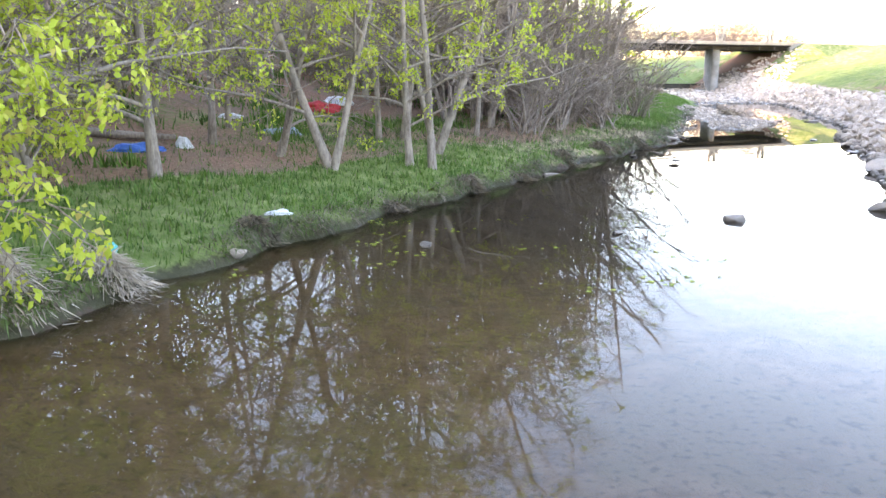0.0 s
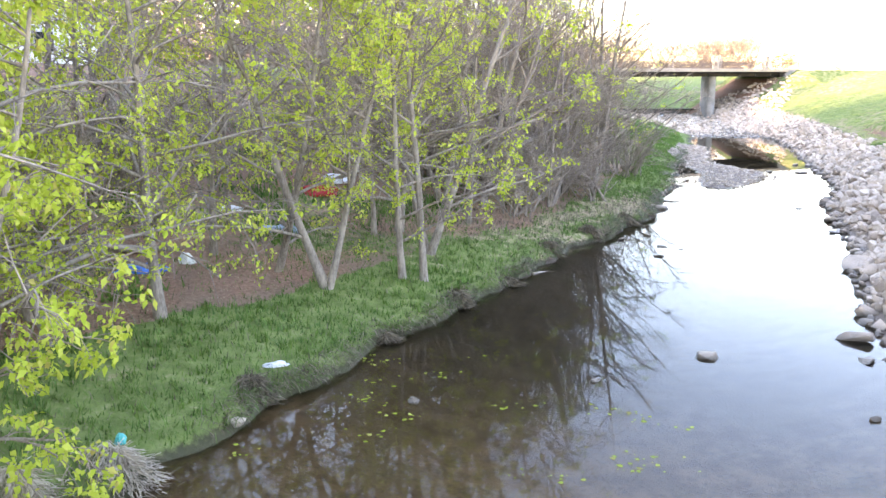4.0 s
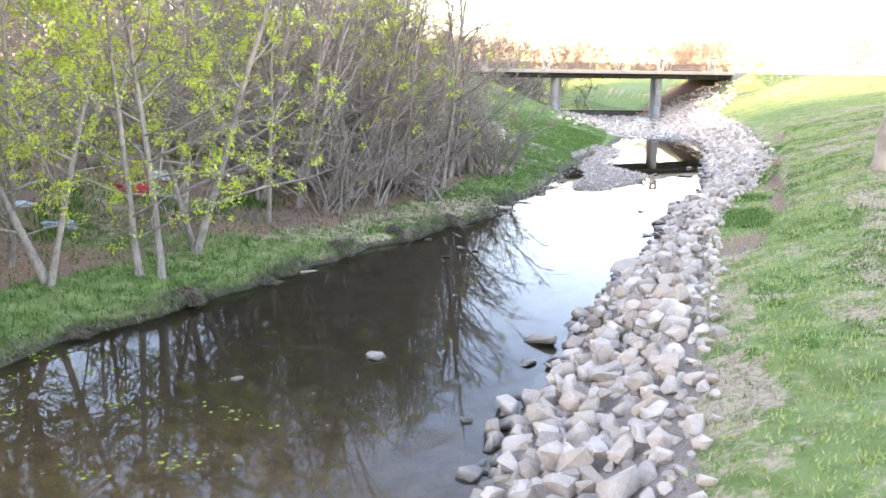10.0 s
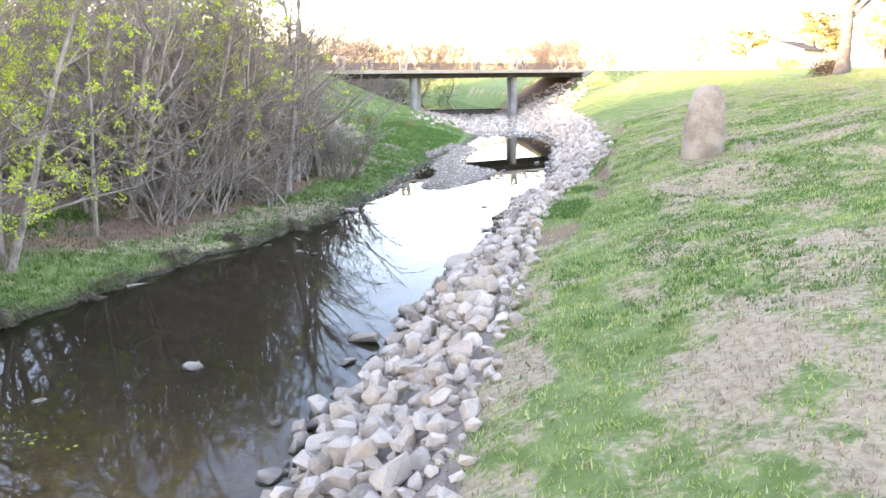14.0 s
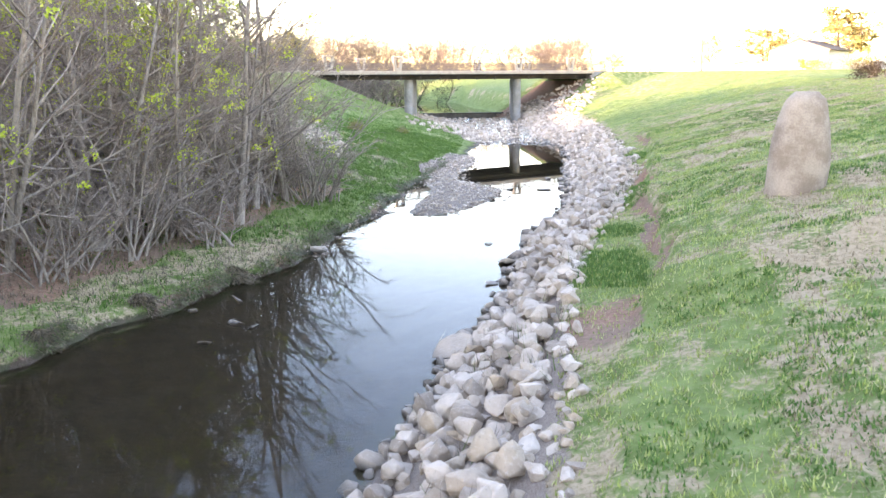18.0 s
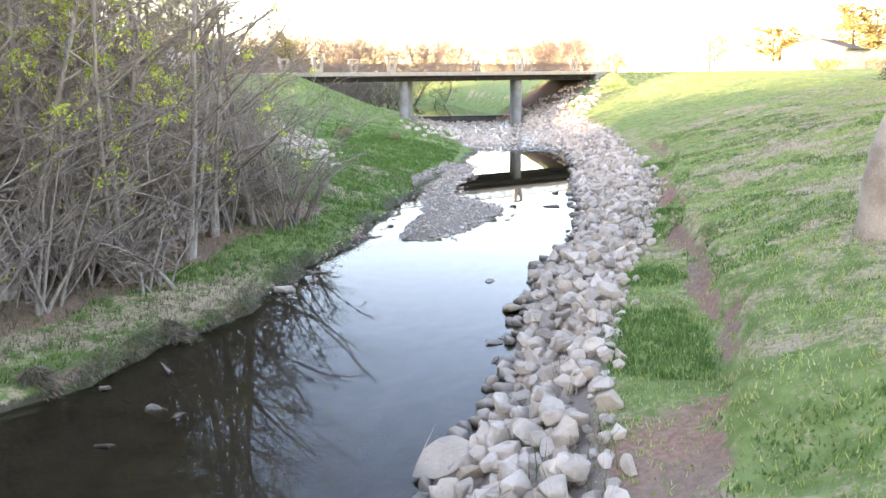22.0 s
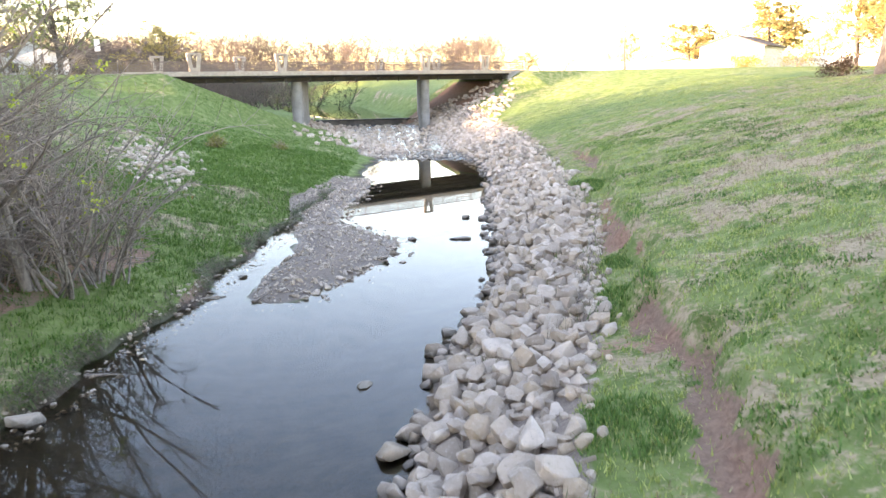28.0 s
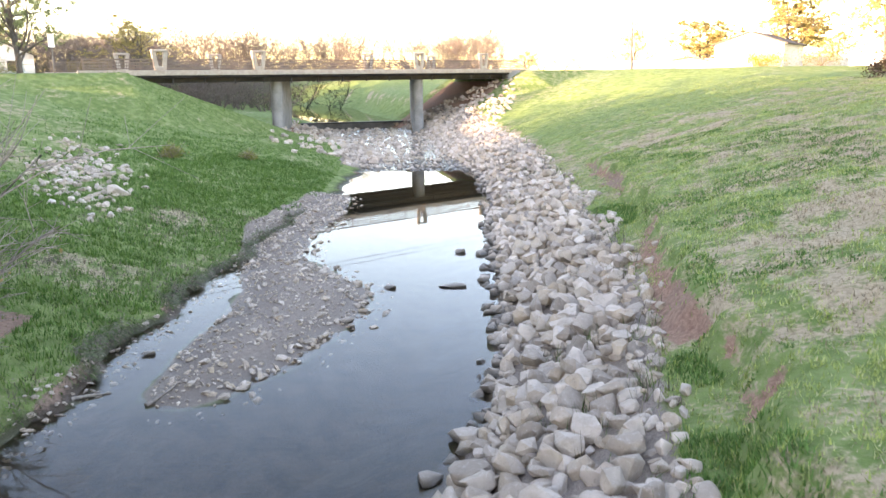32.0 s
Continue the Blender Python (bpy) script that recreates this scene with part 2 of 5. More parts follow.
def ground_height(x, y):
    x, y = np.asarray(x, float), np.asarray(y, float)
    wob = shore_wobble(x, y)
    xl, xr, xt, xs = (along(a, y) for a in (LEFT, RIGHT, ROCKTOP, SCARP))
    dl, dr = xl + wob - x, x - xr - 0.4 * wob
    # the bed
    inside = np.minimum(-dl, -dr)
    riffle = ease((y - 64.5) / 5) * ease((103 - y) / 3)
    bed = -0.05 - 0.5 * ease(inside / 3.5) + 0.06 * wave(x, y, 0.9, 3.0)
    bed = bed * (1 - riffle) + riffle * (-0.05 + 0.10 * wave(x, y, 1.3, 4.0) - 0.3 * np.exp(-((x - 19.3 + 0.11 * (y - 66)) / 1.5) ** 2))
    z = bed
    bh = bar_height(x, y) + 0.25 * wave(x, y, 1.7, 5.0)
    z = np.where(inside > 0, np.maximum(z, np.minimum(0.22, 0.02 + 0.16 * bh)), z)
    # west bank
    far = ease((y - 23) / 12)
    flat = np.interp(dl, [0, 0.1, 0.3, 1.4, 4, 9, 12, 30, 34], [-0.05, 0.22, 0.34, 0.48, 0.9, 1.3, 1.9, 6.6, PLATEAU])
    rise = np.interp(dl, [0, 0.3, 1.0, 4, 8, 12, 26, 30], [-0.03, 0.12, 0.4, 1.1, 1.9, 2.7, 6.4, PLATEAU])
    bank = flat * (1 - far) + rise * far + 0.06 * wave(x, y, 0.8, 6.0) * ease(dl / 2)
    z = np.where(dl > 0, bank, z)
    # east bank: rock slope, ledge, scarp, lawn
    fx = ease((y - 82) / 14)
    top = 1.6 + 1.0 * fx
    ledge = 0.55 * ease((y + 3) / 3) * ease((51 - y) / 4)
    slope = np.clip(dr / np.maximum(xt - xr, 0.5), 0, 1) * top
    bench = top + 0.25 * np.clip((x - xt) / np.maximum(xs - xt, 0.3), 0, 1)
    e = x - xs + 0.45 * wave(x, y, 0.8, 21.0) + 0.2 * wave(x, y, 2.2, 22.0)
    lawn = top + 0.3 + ledge * ease(e / 0.35) + np.interp(e, [0, 3, 8, 14, 20, 26], [0.0, 0.85, 2.1, 3.35, 4.3, PLATEAU - 2.45])
    lawn = np.minimum(lawn, PLATEAU + 0.1 * wave(x, y, 0.15, 8.0)) + 0.07 * wave(x, y, 0.5, 7.0) * ease(e / 3)
    east = np.where(x < xt, slope, np.where(e < 0, bench, lawn))
    z = np.where(dr > 0, east, z)
    # upstream of the weir the pool stands higher
    up = ease((y - 103) / 1.5)
    z = np.where((inside > 0), z + up * 0.1, z)
    # the bed climbs along the riffle
    z = z + np.interp(y, [64, 103, 104.5], [0.0, 0.9, 1.5]) * np.clip(1 + np.minimum(inside, 0) / 14, 0, 1)
    # road embankment on the line of the bridge
    s = (x - 17.7) * 0.785 + (y - 93.9) * 0.62
    n = -(x - 17.7) * 0.62 + (y - 93.9) * 0.785
    road = np.clip((7.4 - np.maximum(np.abs(n - 5) - 6.5, 0) * 0.5), -5, 7.45)
    open_span = np.minimum((s + 31.8) * 0.37, (15.2 - s) * 0.55)
    road = road - np.maximum(open_span, 0)
    z = np.maximum(z, np.where(y > 55, road, -9))
    dist = np.maximum(np.hypot(x - 12, y - 30) - 190, 0)
    return np.where(dist > 0, PLATEAU + (z - PLATEAU) * np.exp(-dist / 40.0), z)


def axis_lines(lo, hi, step, reach):
    inner = np.arange(lo, hi + step * 0.5, step)
    out, d, p = [], step, 0.0
    while p < reach:
        d *= 1.25
        p += d
        out.append(p)
    out = np.array(out)
    return np.concatenate([lo - out[::-1], inner, hi + out])


gx, gy = axis_lines(-26, 44, 0.3, 3500), axis_lines(-32, 110, 0.36, 3500)
XX, YY = np.meshgrid(gx, gy)
ZZ = ground_height(XX, YY)
nx, ny = len(gx), len(gy)
idx = np.arange(nx * ny).reshape(ny, nx)
quads = np.stack([idx[:-1, :-1], idx[:-1, 1:], idx[1:, 1:], idx[1:, :-1]], -1).reshape(-1, 4)
ground_me = shape("ground", np.stack([XX, YY, ZZ], -1).reshape(-1, 3), quads, M_GROUND, True)
ground = tagged(new("ground", ground_me), "grassy creek banks with bare soil and a brown stream bed", "ground", kind="structure")


def put_attribute(me, name, values):
    a = me.attributes.new(name, "FLOAT", "POINT")
    a.data.foreach_set("value", np.asarray(values, np.float32).ravel())


def ledge_green(x, y):
    """Where thick grass grows on the ledge above the rocks."""
    return sum(np.exp(-(((x - cx) / rx) ** 2 + ((y - cy) / ry) ** 2)) for cx, cy, rx, ry in ((19.3, 3.4, 1.15, 2.5), (24.6, 35.0, 0.9, 3.4), (20.2, 8.6, 0.7, 1.3), (22.3, 18.3, 0.5, 0.9), (21.6, 15.0, 0.8, 1.6)))


def zones(x, y):
    """Shares of dry grass, bare soil and grit at places of the ground."""
    xl, xr, xt, xs = (along(a, y) for a in (LEFT, RIGHT, ROCKTOP, SCARP))
    dl, e = xl - x, x - xs + 0.45 * wave(x, y, 0.8, 21.0) + 0.2 * wave(x, y, 2.2, 22.0)
    big = wave(x, y, 0.33, 11.0)
    dry = np.where(e > 0, 0.47 + 0.12 * ease((26 - y) / 30) * ease((e - 1.5) / 4) - 0.22 * ease((3.0 - e) / 2.5) + 0.15 * big + 0.30 * wave(x, y, 1.3, 15.0) + 0.40 * wave(x, y, 3.2, 19.0), 0.06 + 0.08 * big)
    dry = np.where((e > 0) & (y > 62), 0.12 + 0.25 * big, dry)
    dry = np.where((dl > 0) & (y > -4) & (y < 32), 0.52 - 0.2 * ease((y - 14) / 8) + 0.3 * wave(x, y, 0.5, 12.0) - 0.16 + 0.2 * wave(x, y, 1.6, 26.0), dry)
    dry = np.where((dl > 0) & (y >= 32), 0.06 + 0.28 * big + 0.32 * wave(x, y, 1.2, 25.0), dry)
    edge = np.clip(4.7 - 0.17 * (y + 14), 2.6, 5.5) + 0.5 * wave(x, y, 0.9, 14.0)
    bare = np.where((dl > edge) & (y < 26), 0.72 + 0.3 * wave(x, y, 0.6, 13.0), 0.0)
    bare = np.where((dl > -0.4) & (dl < 0.05 + 0.22 * wave(x, y, 1.4, 16.0)), 0.65, bare)
    ledge = ease((y + 4) / 2) * ease((51 - y) / 4)
    bare = np.where((e > -0.34) & (e < 0.2), (0.85 + 0.45 * wave(x, y, 1.7, 17.0)) * ledge, bare)
    bare = np.where((x > xt - 0.5) & (e <= -0.34), (0.22 + 0.40 * wave(x, y, 0.9, 18.0) + 0.5 * ease((1.6 - y) / 1.2)) * ledge, bare)
    dry = np.where((x > xt - 0.5) & (e <= 0.1), 0.55 + 0.3 * wave(x, y, 1.1, 20.0), dry)
    patch = ledge_green(x, y)
    bare = np.where((x > xt - 0.5) & (e < 0.2), np.clip(bare - 1.3 * patch, 0, 1), bare)
    dry = np.where((x > xt - 0.5) & (e < 0.2), dry - 1.2 * patch, dry)
    grit = ease((bar_height(x, y) + 0.5) / 0.6)
    grit = np.maximum(grit, ease((y - 63) / 4) * ease((104 - y) / 3) * (x > xl - 1.5) * (x < xr + 1))
    rocks = (x > xr - 0.3) & (x < xt) & (y < 104)
    grit = np.where(rocks, 0.8, grit)
    s = (x - 17.7) * 0.785 + (y - 93.9) * 0.62
    n = -(x - 17.7) * 0.62 + (y - 93.9) * 0.785
    under = (n > 0.3) & (n < 10) & (s > -31) & (s < 13)
    bare = np.where(under & (grit < 0.5), 0.9, bare)
    return dry, bare, grit


DRY, BARE, GRIT = zones(XX, YY)
# dark tree reflections and water depth painted into the bed colour from y -17
BED_DARK = ease((YY + 17) / 9) * (1 - 0.5 * ease((YY - 48) / 8))
for nm, arr in (("mud", BED_DARK), ("dry", DRY), ("bare", BARE), ("grit", GRIT)):
    put_attribute(ground_me, nm, arr)

# water: the still creek, the riffle that climbs to the weir, and the pool above it
for nm, rows, mat, label in (("water", [(-78, 0.0), (64.0, 0.0)], M_WATER, "shallow clear brown creek water with sky reflections"),
                             ("riffle_water", [(64.0, 0.0), (103.0, 0.9)], M_RIFFLE, "thin broken water running over stones"),
                             ("pool_water", [(103.4, 1.35), (230, 1.35)], M_WATER, "dark still pool above the weir")):
    x0, x1 = (-6, 27) if rows[0][0] < 100 else (-70, 30)
    w = shape(nm, [(x, y, z) for y, z in rows for x in (x0, x1)], [(0, 1, 3, 2)], mat)
    tagged(new(nm, w), label, "water", kind="structure")


def sample(grid, x, y):
    """Values of a grid of the ground at any places."""
    x, y = np.asarray(x, float), np.asarray(y, float)
    i, j = np.clip(np.searchsorted(gx, x) - 1, 0, nx - 2), np.clip(np.searchsorted(gy, y) - 1, 0, ny - 2)
    u, v = (x - gx[i]) / (gx[i + 1] - gx[i]), (y - gy[j]) / (gy[j + 1] - gy[j])
    return (grid[j, i] * (1 - u) + grid[j, i + 1] * u) * (1 - v) + (grid[j + 1, i] * (1 - u) + grid[j + 1, i + 1] * u) * v


def z_at(x, y):
    return float(sample(ZZ, x, y))


def zones_at(x, y):
    return sample(DRY, x, y), sample(BARE, x, y), sample(GRIT, x, y)


# ---- more materials ----
def rock_material(name, by_object, tide=0.34):
    k = Mat(name, 0.85, 0.3)
    r = k.rand() if by_object else k.island()
    n1, n2, n3 = k.noise(2.5, 5), k.noise(14, 6, 0.7), k.noise(70, 3)
    c = k.ramp(r, [(0.0, (0.28, 0.215, 0.16)), (0.25, (0.49, 0.395, 0.305)), (0.6, (0.68, 0.56, 0.445)), (0.85, (0.49, 0.375, 0.27)), (1.0, (0.50, 0.38, 0.26))])
    c = k.mix(k.step(n1, 0.4, 0.7, 0.0, 0.6), c, (0.36, 0.285, 0.215))
    c = k.mix(k.step(n2, 0.5, 0.75, 0.0, 0.6), c, (0.62, 0.53, 0.44))
    c = k.mix(k.step(n2, 0.45, 0.25, 0.0, 0.5), c, (0.20, 0.165, 0.13))
    z = k.math("ADD", k.height(), k.math("MULTIPLY", n1, 0.2))
    wet = k.step(z, tide, tide - 0.22)
    c = k.mix(wet, c, k.mix(0.75, c, (0.035, 0.032, 0.024)))
    return k.done(c, k.math("ADD", k.math("ADD", n1, n2), k.math("MULTIPLY", n3, 0.5)), 0.7, 0.06, k.step(z, tide - 0.22, tide, 0.35, 0.85))


def bark_material(name, a, b):
    k = Mat(name, 0.9, 0.2)
    n1, n2 = k.noise(1.5, 4), k.noise(14, 5, 0.7, stretch=(1, 1, 0.25))
    c = k.mix(k.step(n2, 0.35, 0.65), a, b)
    c = k.mix(k.step(n1, 0.45, 0.7, 0.0, 0.5), c, tuple(v * 1.5 for v in b))
    return k.done(c, n2, 0.7, 0.02)


def leaf_material(name, stops, through_light=0.35):
    k = Mat(name, 0.6, 0.25)
    c = k.ramp(k.island(), stops)
    k.done(c)
    tr = k.node("BsdfTranslucent")
    k.link(c, tr.inputs[0])
    mixer = k.node("MixShader")
    mixer.inputs[0].default_value = through_light
    k.link(k.b.outputs[0], mixer.inputs[1])
    k.link(tr.outputs[0], mixer.inputs[2])
    k.link(mixer.outputs[0], k.t.nodes["Material Output"].inputs["Surface"])
    return k.m


M_ROCK, M_ROCKS = rock_material("limestone_block", True), rock_material("limestone_blocks", False)
M_PEBBLE = rock_material("bar_pebbles", False, 0.14)
M_BARK = bark_material("grey_brown_bark", (0.165, 0.133, 0.107), (0.31, 0.26, 0.213))
M_TWIG = bark_material("twig_bark", (0.195, 0.152, 0.123), (0.34, 0.272, 0.222))
M_TAN_TWIG = bark_material("sunny_twig_bark", (0.12, 0.09, 0.074), (0.19, 0.147, 0.12))
M_DARKWOOD = bark_material("dark_brush", (0.028, 0.029, 0.016), (0.05, 0.05, 0.03))
M_OLDBARK = bark_material("old_bark", (0.09, 0.072, 0.058), (0.16, 0.13, 0.105))
M_LEAF = leaf_material("young_leaves", [(0.0, (0.36, 0.45, 0.045)), (0.5, (0.47, 0.55, 0.065)), (0.85, (0.58, 0.61, 0.11)), (1.0, (0.50, 0.40, 0.12))], 0.5)
M_BRUSHLEAF = leaf_material("brush_leaves", [(0.0, (0.14, 0.17, 0.04)), (0.6, (0.26, 0.26, 0.06)), (1.0, (0.34, 0.22, 0.10))])
M_GRASS = leaf_material("grass_blades", [(0.0, (0.04, 0.10, 0.015)), (0.5, (0.085, 0.17, 0.025)), (0.85, (0.14, 0.24, 0.045)), (1.0, (0.17, 0.25, 0.06))], 0.3)
M_STRAW = leaf_material("dry_grass_blades", [(0.0, (0.18, 0.13, 0.077)), (0.5, (0.32, 0.243, 0.148)), (1.0, (0.45, 0.355, 0.23))], 0.3)
M_DEADGRASS = leaf_material("matted_dead_grass", [(0.0, (0.09, 0.072, 0.045)), (0.5, (0.175, 0.14, 0.095)), (1.0, (0.27, 0.22, 0.155))], 0.3)
M_REED = leaf_material("bleached_reeds", [(0.0, (0.26, 0.21, 0.155)), (0.5, (0.44, 0.37, 0.29)), (1.0, (0.60, 0.53, 0.43))], 0.3)
M_CONC = simple("weathered_concrete", (0.25, 0.235, 0.21), (0.36, 0.34, 0.31), 0.8, 0.85, 0.3)
M_CONC_DARK = simple("dark_concrete", (0.11, 0.102, 0.092), (0.19, 0.178, 0.16), 0.7, 0.9, 0.3)
# near-black: shade of the deck's edge and underside is painted into the colour
M_FASCIA = simple("deck_concrete_painted_shade", (0.026, 0.022, 0.019), (0.045, 0.039, 0.034), 0.9, 0.95, 0.3, 0.03)
M_STEEL = simple("dark_girder_steel", (0.03, 0.025, 0.021), (0.055, 0.046, 0.039), 1.0, 0.6, 0.2, 0.4)
M_RAIL = simple("tan_painted_rail", (0.17, 0.115, 0.085), (0.23, 0.16, 0.12), 2.0, 0.5, 0.1, 0.4)
M_CAST = simple("pale_cast_stone", (0.40, 0.32, 0.25), (0.50, 0.42, 0.33), 3.0, 0.8, 0.2)
M_WHITE = simple("white_siding_paint", (0.72, 0.71, 0.68), (0.80, 0.79, 0.76), 1.0, 0.6, 0.1)
M_ROOF = simple("brown_shingles", (0.12, 0.09, 0.07), (0.20, 0.155, 0.12), 2.0, 0.9, 0.5)
M_WOOD = simple("weathered_fence_wood", (0.16, 0.115, 0.05), (0.22, 0.16, 0.075), 4.0, 0.85, 0.3)
M_POLE = simple("creosoted_pole_wood", (0.14, 0.11, 0.085), (0.22, 0.18, 0.14), 3.0, 0.9, 0.4)
M_GLASS = simple("dark_window_glass", (0.02, 0.025, 0.03), (0.04, 0.045, 0.05), 2.0, 0.08, 0.02, 0.6)
M_ASPHALT = simple("road_asphalt", (0.045, 0.045, 0.045), (0.065, 0.064, 0.062), 1.5, 0.9, 0.4)
M_RED = simple("red_plastic_sheet", (0.55, 0.035, 0.03), (0.42, 0.02, 0.02), 3.0, 0.5, 0.3, 0.4)
M_BAG = simple("white_plastic_bag", (0.72, 0.72, 0.70), (0.58, 0.59, 0.60), 4.0, 0.45, 0.4, 0.4)
M_BLUE = simple("blue_tarpaulin", (0.03, 0.12, 0.45), (0.05, 0.18, 0.55), 3.0, 0.5, 0.3, 0.4)
M_TEAL = simple("teal_plastic", (0.03, 0.42, 0.38), (0.05, 0.5, 0.46), 3.0, 0.4, 0.2, 0.4)
M_GREYBLUE = simple("faded_blue_sheet", (0.22, 0.30, 0.38), (0.34, 0.40, 0.45), 3.0, 0.6, 0.3)


# ---- bridge: local x along the deck, local y across it ----
def wall_prism(bm, ring, z0, z1):
    lo = [bm.verts.new((x, y, z0)) for x, y in ring]
    hi = [bm.verts.new((x, y, z1)) for x, y in ring]
    n = len(ring)
    for i in range(n):
        bm.faces.new((lo[i], lo[(i + 1) % n], hi[(i + 1) % n], hi[i]))
    bm.faces.new(hi)
    bm.faces.new(lo[::-1])


def bar(bm, a, b, w, d):
    """A straight square bar from a to b."""
    a, b = Vector(a), Vector(b)
    m = Matrix.Translation((a + b) / 2) @ (b - a).to_track_quat("Z", "Y").to_matrix().to_4x4()
    box(bm, (w, d, (b - a).length), m)


S0, S1, DECK_W, DECK_Z = -32.0, 13.6, 10.0, 7.36


def build_bridge():
    top = tagged(new("bridge"), "concrete road bridge with tan railings over the creek", "bridge")
    top.matrix_basis = Matrix.Translation((17.7, 93.9, 0)) @ Matrix.Rotation(math.atan2(0.62, 0.785), 4, "Z")
    mid, span = (S0 + S1) / 2, S1 - S0
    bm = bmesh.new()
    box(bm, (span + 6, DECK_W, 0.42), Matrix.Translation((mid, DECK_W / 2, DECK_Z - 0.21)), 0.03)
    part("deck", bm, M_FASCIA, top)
    bm = bmesh.new()
    box(bm, (span + 6, DECK_W - 1.2, 0.05), Matrix.Translation((mid, DECK_W / 2, DECK_Z + 0.027)))
    part("road_surface", bm, M_ASPHALT, top)
    for yy in (0.18, DECK_W - 0.18):
        bm = bmesh.new()
        box(bm, (span + 6, 0.4, 0.44), Matrix.Translation((mid, yy + (-0.04 if yy < 1 else 0.04), DECK_Z + 0.02)), 0.03)
        part("curb", bm, M_CAST, top)
    for yy in (1.3, 3.7, 6.3, 8.7):
        bm = bmesh.new()
        z = DECK_Z - 0.42
        box(bm, (span, 0.22, 0.4), Matrix.Translation((mid, yy, z - 0.2)))
        box(bm, (span, 0.5, 0.06), Matrix.Translation((mid, yy, z - 0.41)))
        part("girder", bm, M_STEEL, top)
    # wall piers with rounded noses, set along the stream
    for s, base in ((-16.3, 0.8), (1.2, 0.0)):
        ring = []
        for i in range(13):
            a = math.pi + math.pi * i / 12
            ring.append((0.55 * math.cos(a), 0.55 * math.sin(a)))
        for i in range(13):
            a = math.pi * i / 12
            ring.append((0.55 * math.cos(a), 8.2 + 0.55 * math.sin(a)))
        bm = bmesh.new()
        wall_prism(bm, ring, base, 6.92)
        pier = part("pier", bm, M_CONC, top)
        pier.matrix_basis = Matrix.Translation((s, 2.0, 0)) @ Matrix.Rotation(radians(-35), 4, "Z")
    # abutments and wing walls
    for s, d in ((S0, -1), (S1, 1)):
        bm = bmesh.new()
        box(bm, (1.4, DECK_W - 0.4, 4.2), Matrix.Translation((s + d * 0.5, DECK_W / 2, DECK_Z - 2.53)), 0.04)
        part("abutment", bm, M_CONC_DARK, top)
        bm = bmesh.new()
        box(bm, (5.0, 0.4, 2.4), Matrix.Translation((s + d * 2.2, -0.22, DECK_Z - 1.2)) @ Matrix.Rotation(radians(-10 * d), 4, "Z"), 0.04)
        part("wing_wall", bm, M_CONC, top)
    # drain pipes under the slab edge
    s = S0 + 2
    while s < S1 - 1:
        bm = bmesh.new()
        bmesh.ops.create_cone(bm, cap_ends=True, segments=8, radius1=0.09, radius2=0.09, depth=0.55, matrix=Matrix.Translation((s, 0.32, DECK_Z - 0.69)))
        part("drain_pipe", bm, M_STEEL, top)
        s += 2.9
    # flared cast posts, built as open frames
    for yy in (0.2, DECK_W - 0.2):
        for s in (-28.2, -18.9, 0.0, 9.4):
            bm = bmesh.new()
            z0, z1 = DECK_Z + 0.24, DECK_Z + 1.95
            for d in (-1, 1):
                bar(bm, (s + d * 0.30, yy, z0), (s + d * 0.56, yy, z1), 0.26, 0.36)
            box(bm, (1.36, 0.38, 0.2), Matrix.Translation((s, yy, z1 - 0.06)), 0.05)
            box(bm, (0.9, 0.38, 0.34), Matrix.Translation((s, yy, z0 + 0.17)), 0.04)
            part("rail_pylon", bm, M_CAST, top, "pale flared cast pylon")
        # rail posts and rails
        s = S0 - 2.5
        while s < S1 + 2.6:
            bm = bmesh.new()
            box(bm, (0.09, 0.09, 0.95), Matrix.Translation((s, yy, DECK_Z + 0.70)), 0.01)
            part("rail_post", bm, M_RAIL, top)
            s += 2.3
        for z in (0.38, 0.62, 0.86, 1.14):
            bm = bmesh.new()
            w = 0.11 if z > 1 else 0.06
            box(bm, (span + 5.2, w, w), Matrix.Translation((mid, yy, DECK_Z + z)))
            part("rail", bm, M_RAIL, top)
        # fine balusters between the rails
        bm = bmesh.new()
        vs, fs = [], []
        s = S0 - 2.4
        while s < S1 + 2.5:
            k = len(vs)
            vs += [(s + dx, yy + dy, DECK_Z + z) for z in (0.28, 1.1) for dx, dy in ((-.014, -.014), (.014, -.014), (.014, .014), (-.014, .014))]
            fs += [(k + i, k + (i + 1) % 4, k + 4 + (i + 1) % 4, k + 4 + i) for i in range(4)]
            s += 0.16
        bm.free()
        tagged(mesh_part("railing_infill", shape("railing_infill", vs, fs, M_RAIL), top), kind="stuff")
    return top


build_bridge()

# road beyond both bridge ends
for nm, s in (("road_west", S0 - 3 - 60), ("road_east", S1 + 3 + 60)):
    bm = bmesh.new()
    box(bm, (120, 8.0, 0.1), Matrix.Translation((17.7, 93.9, 0)) @ Matrix.Rotation(math.atan2(0.62, 0.785), 4, "Z") @ Matrix.Translation((s, 5, 7.38)))
    tagged(part(nm, bm, M_ASPHALT, None), "grey asphalt road leading to the bridge", "road", kind="structure")

# weir under the bridge
weir = tagged(new("weir"), "low dark concrete weir across the creek", "weir")
bm = bmesh.new()
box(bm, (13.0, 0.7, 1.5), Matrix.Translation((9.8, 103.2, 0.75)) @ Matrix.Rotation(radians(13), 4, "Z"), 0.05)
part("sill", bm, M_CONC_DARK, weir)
bm = bmesh.new()
box(bm, (13.1, 0.9, 0.14), Matrix.Translation((9.8, 103.1, 1.56)) @ Matrix.Rotation(radians(13), 4, "Z"), 0.03)
part("crest", bm, M_STEEL, weir)


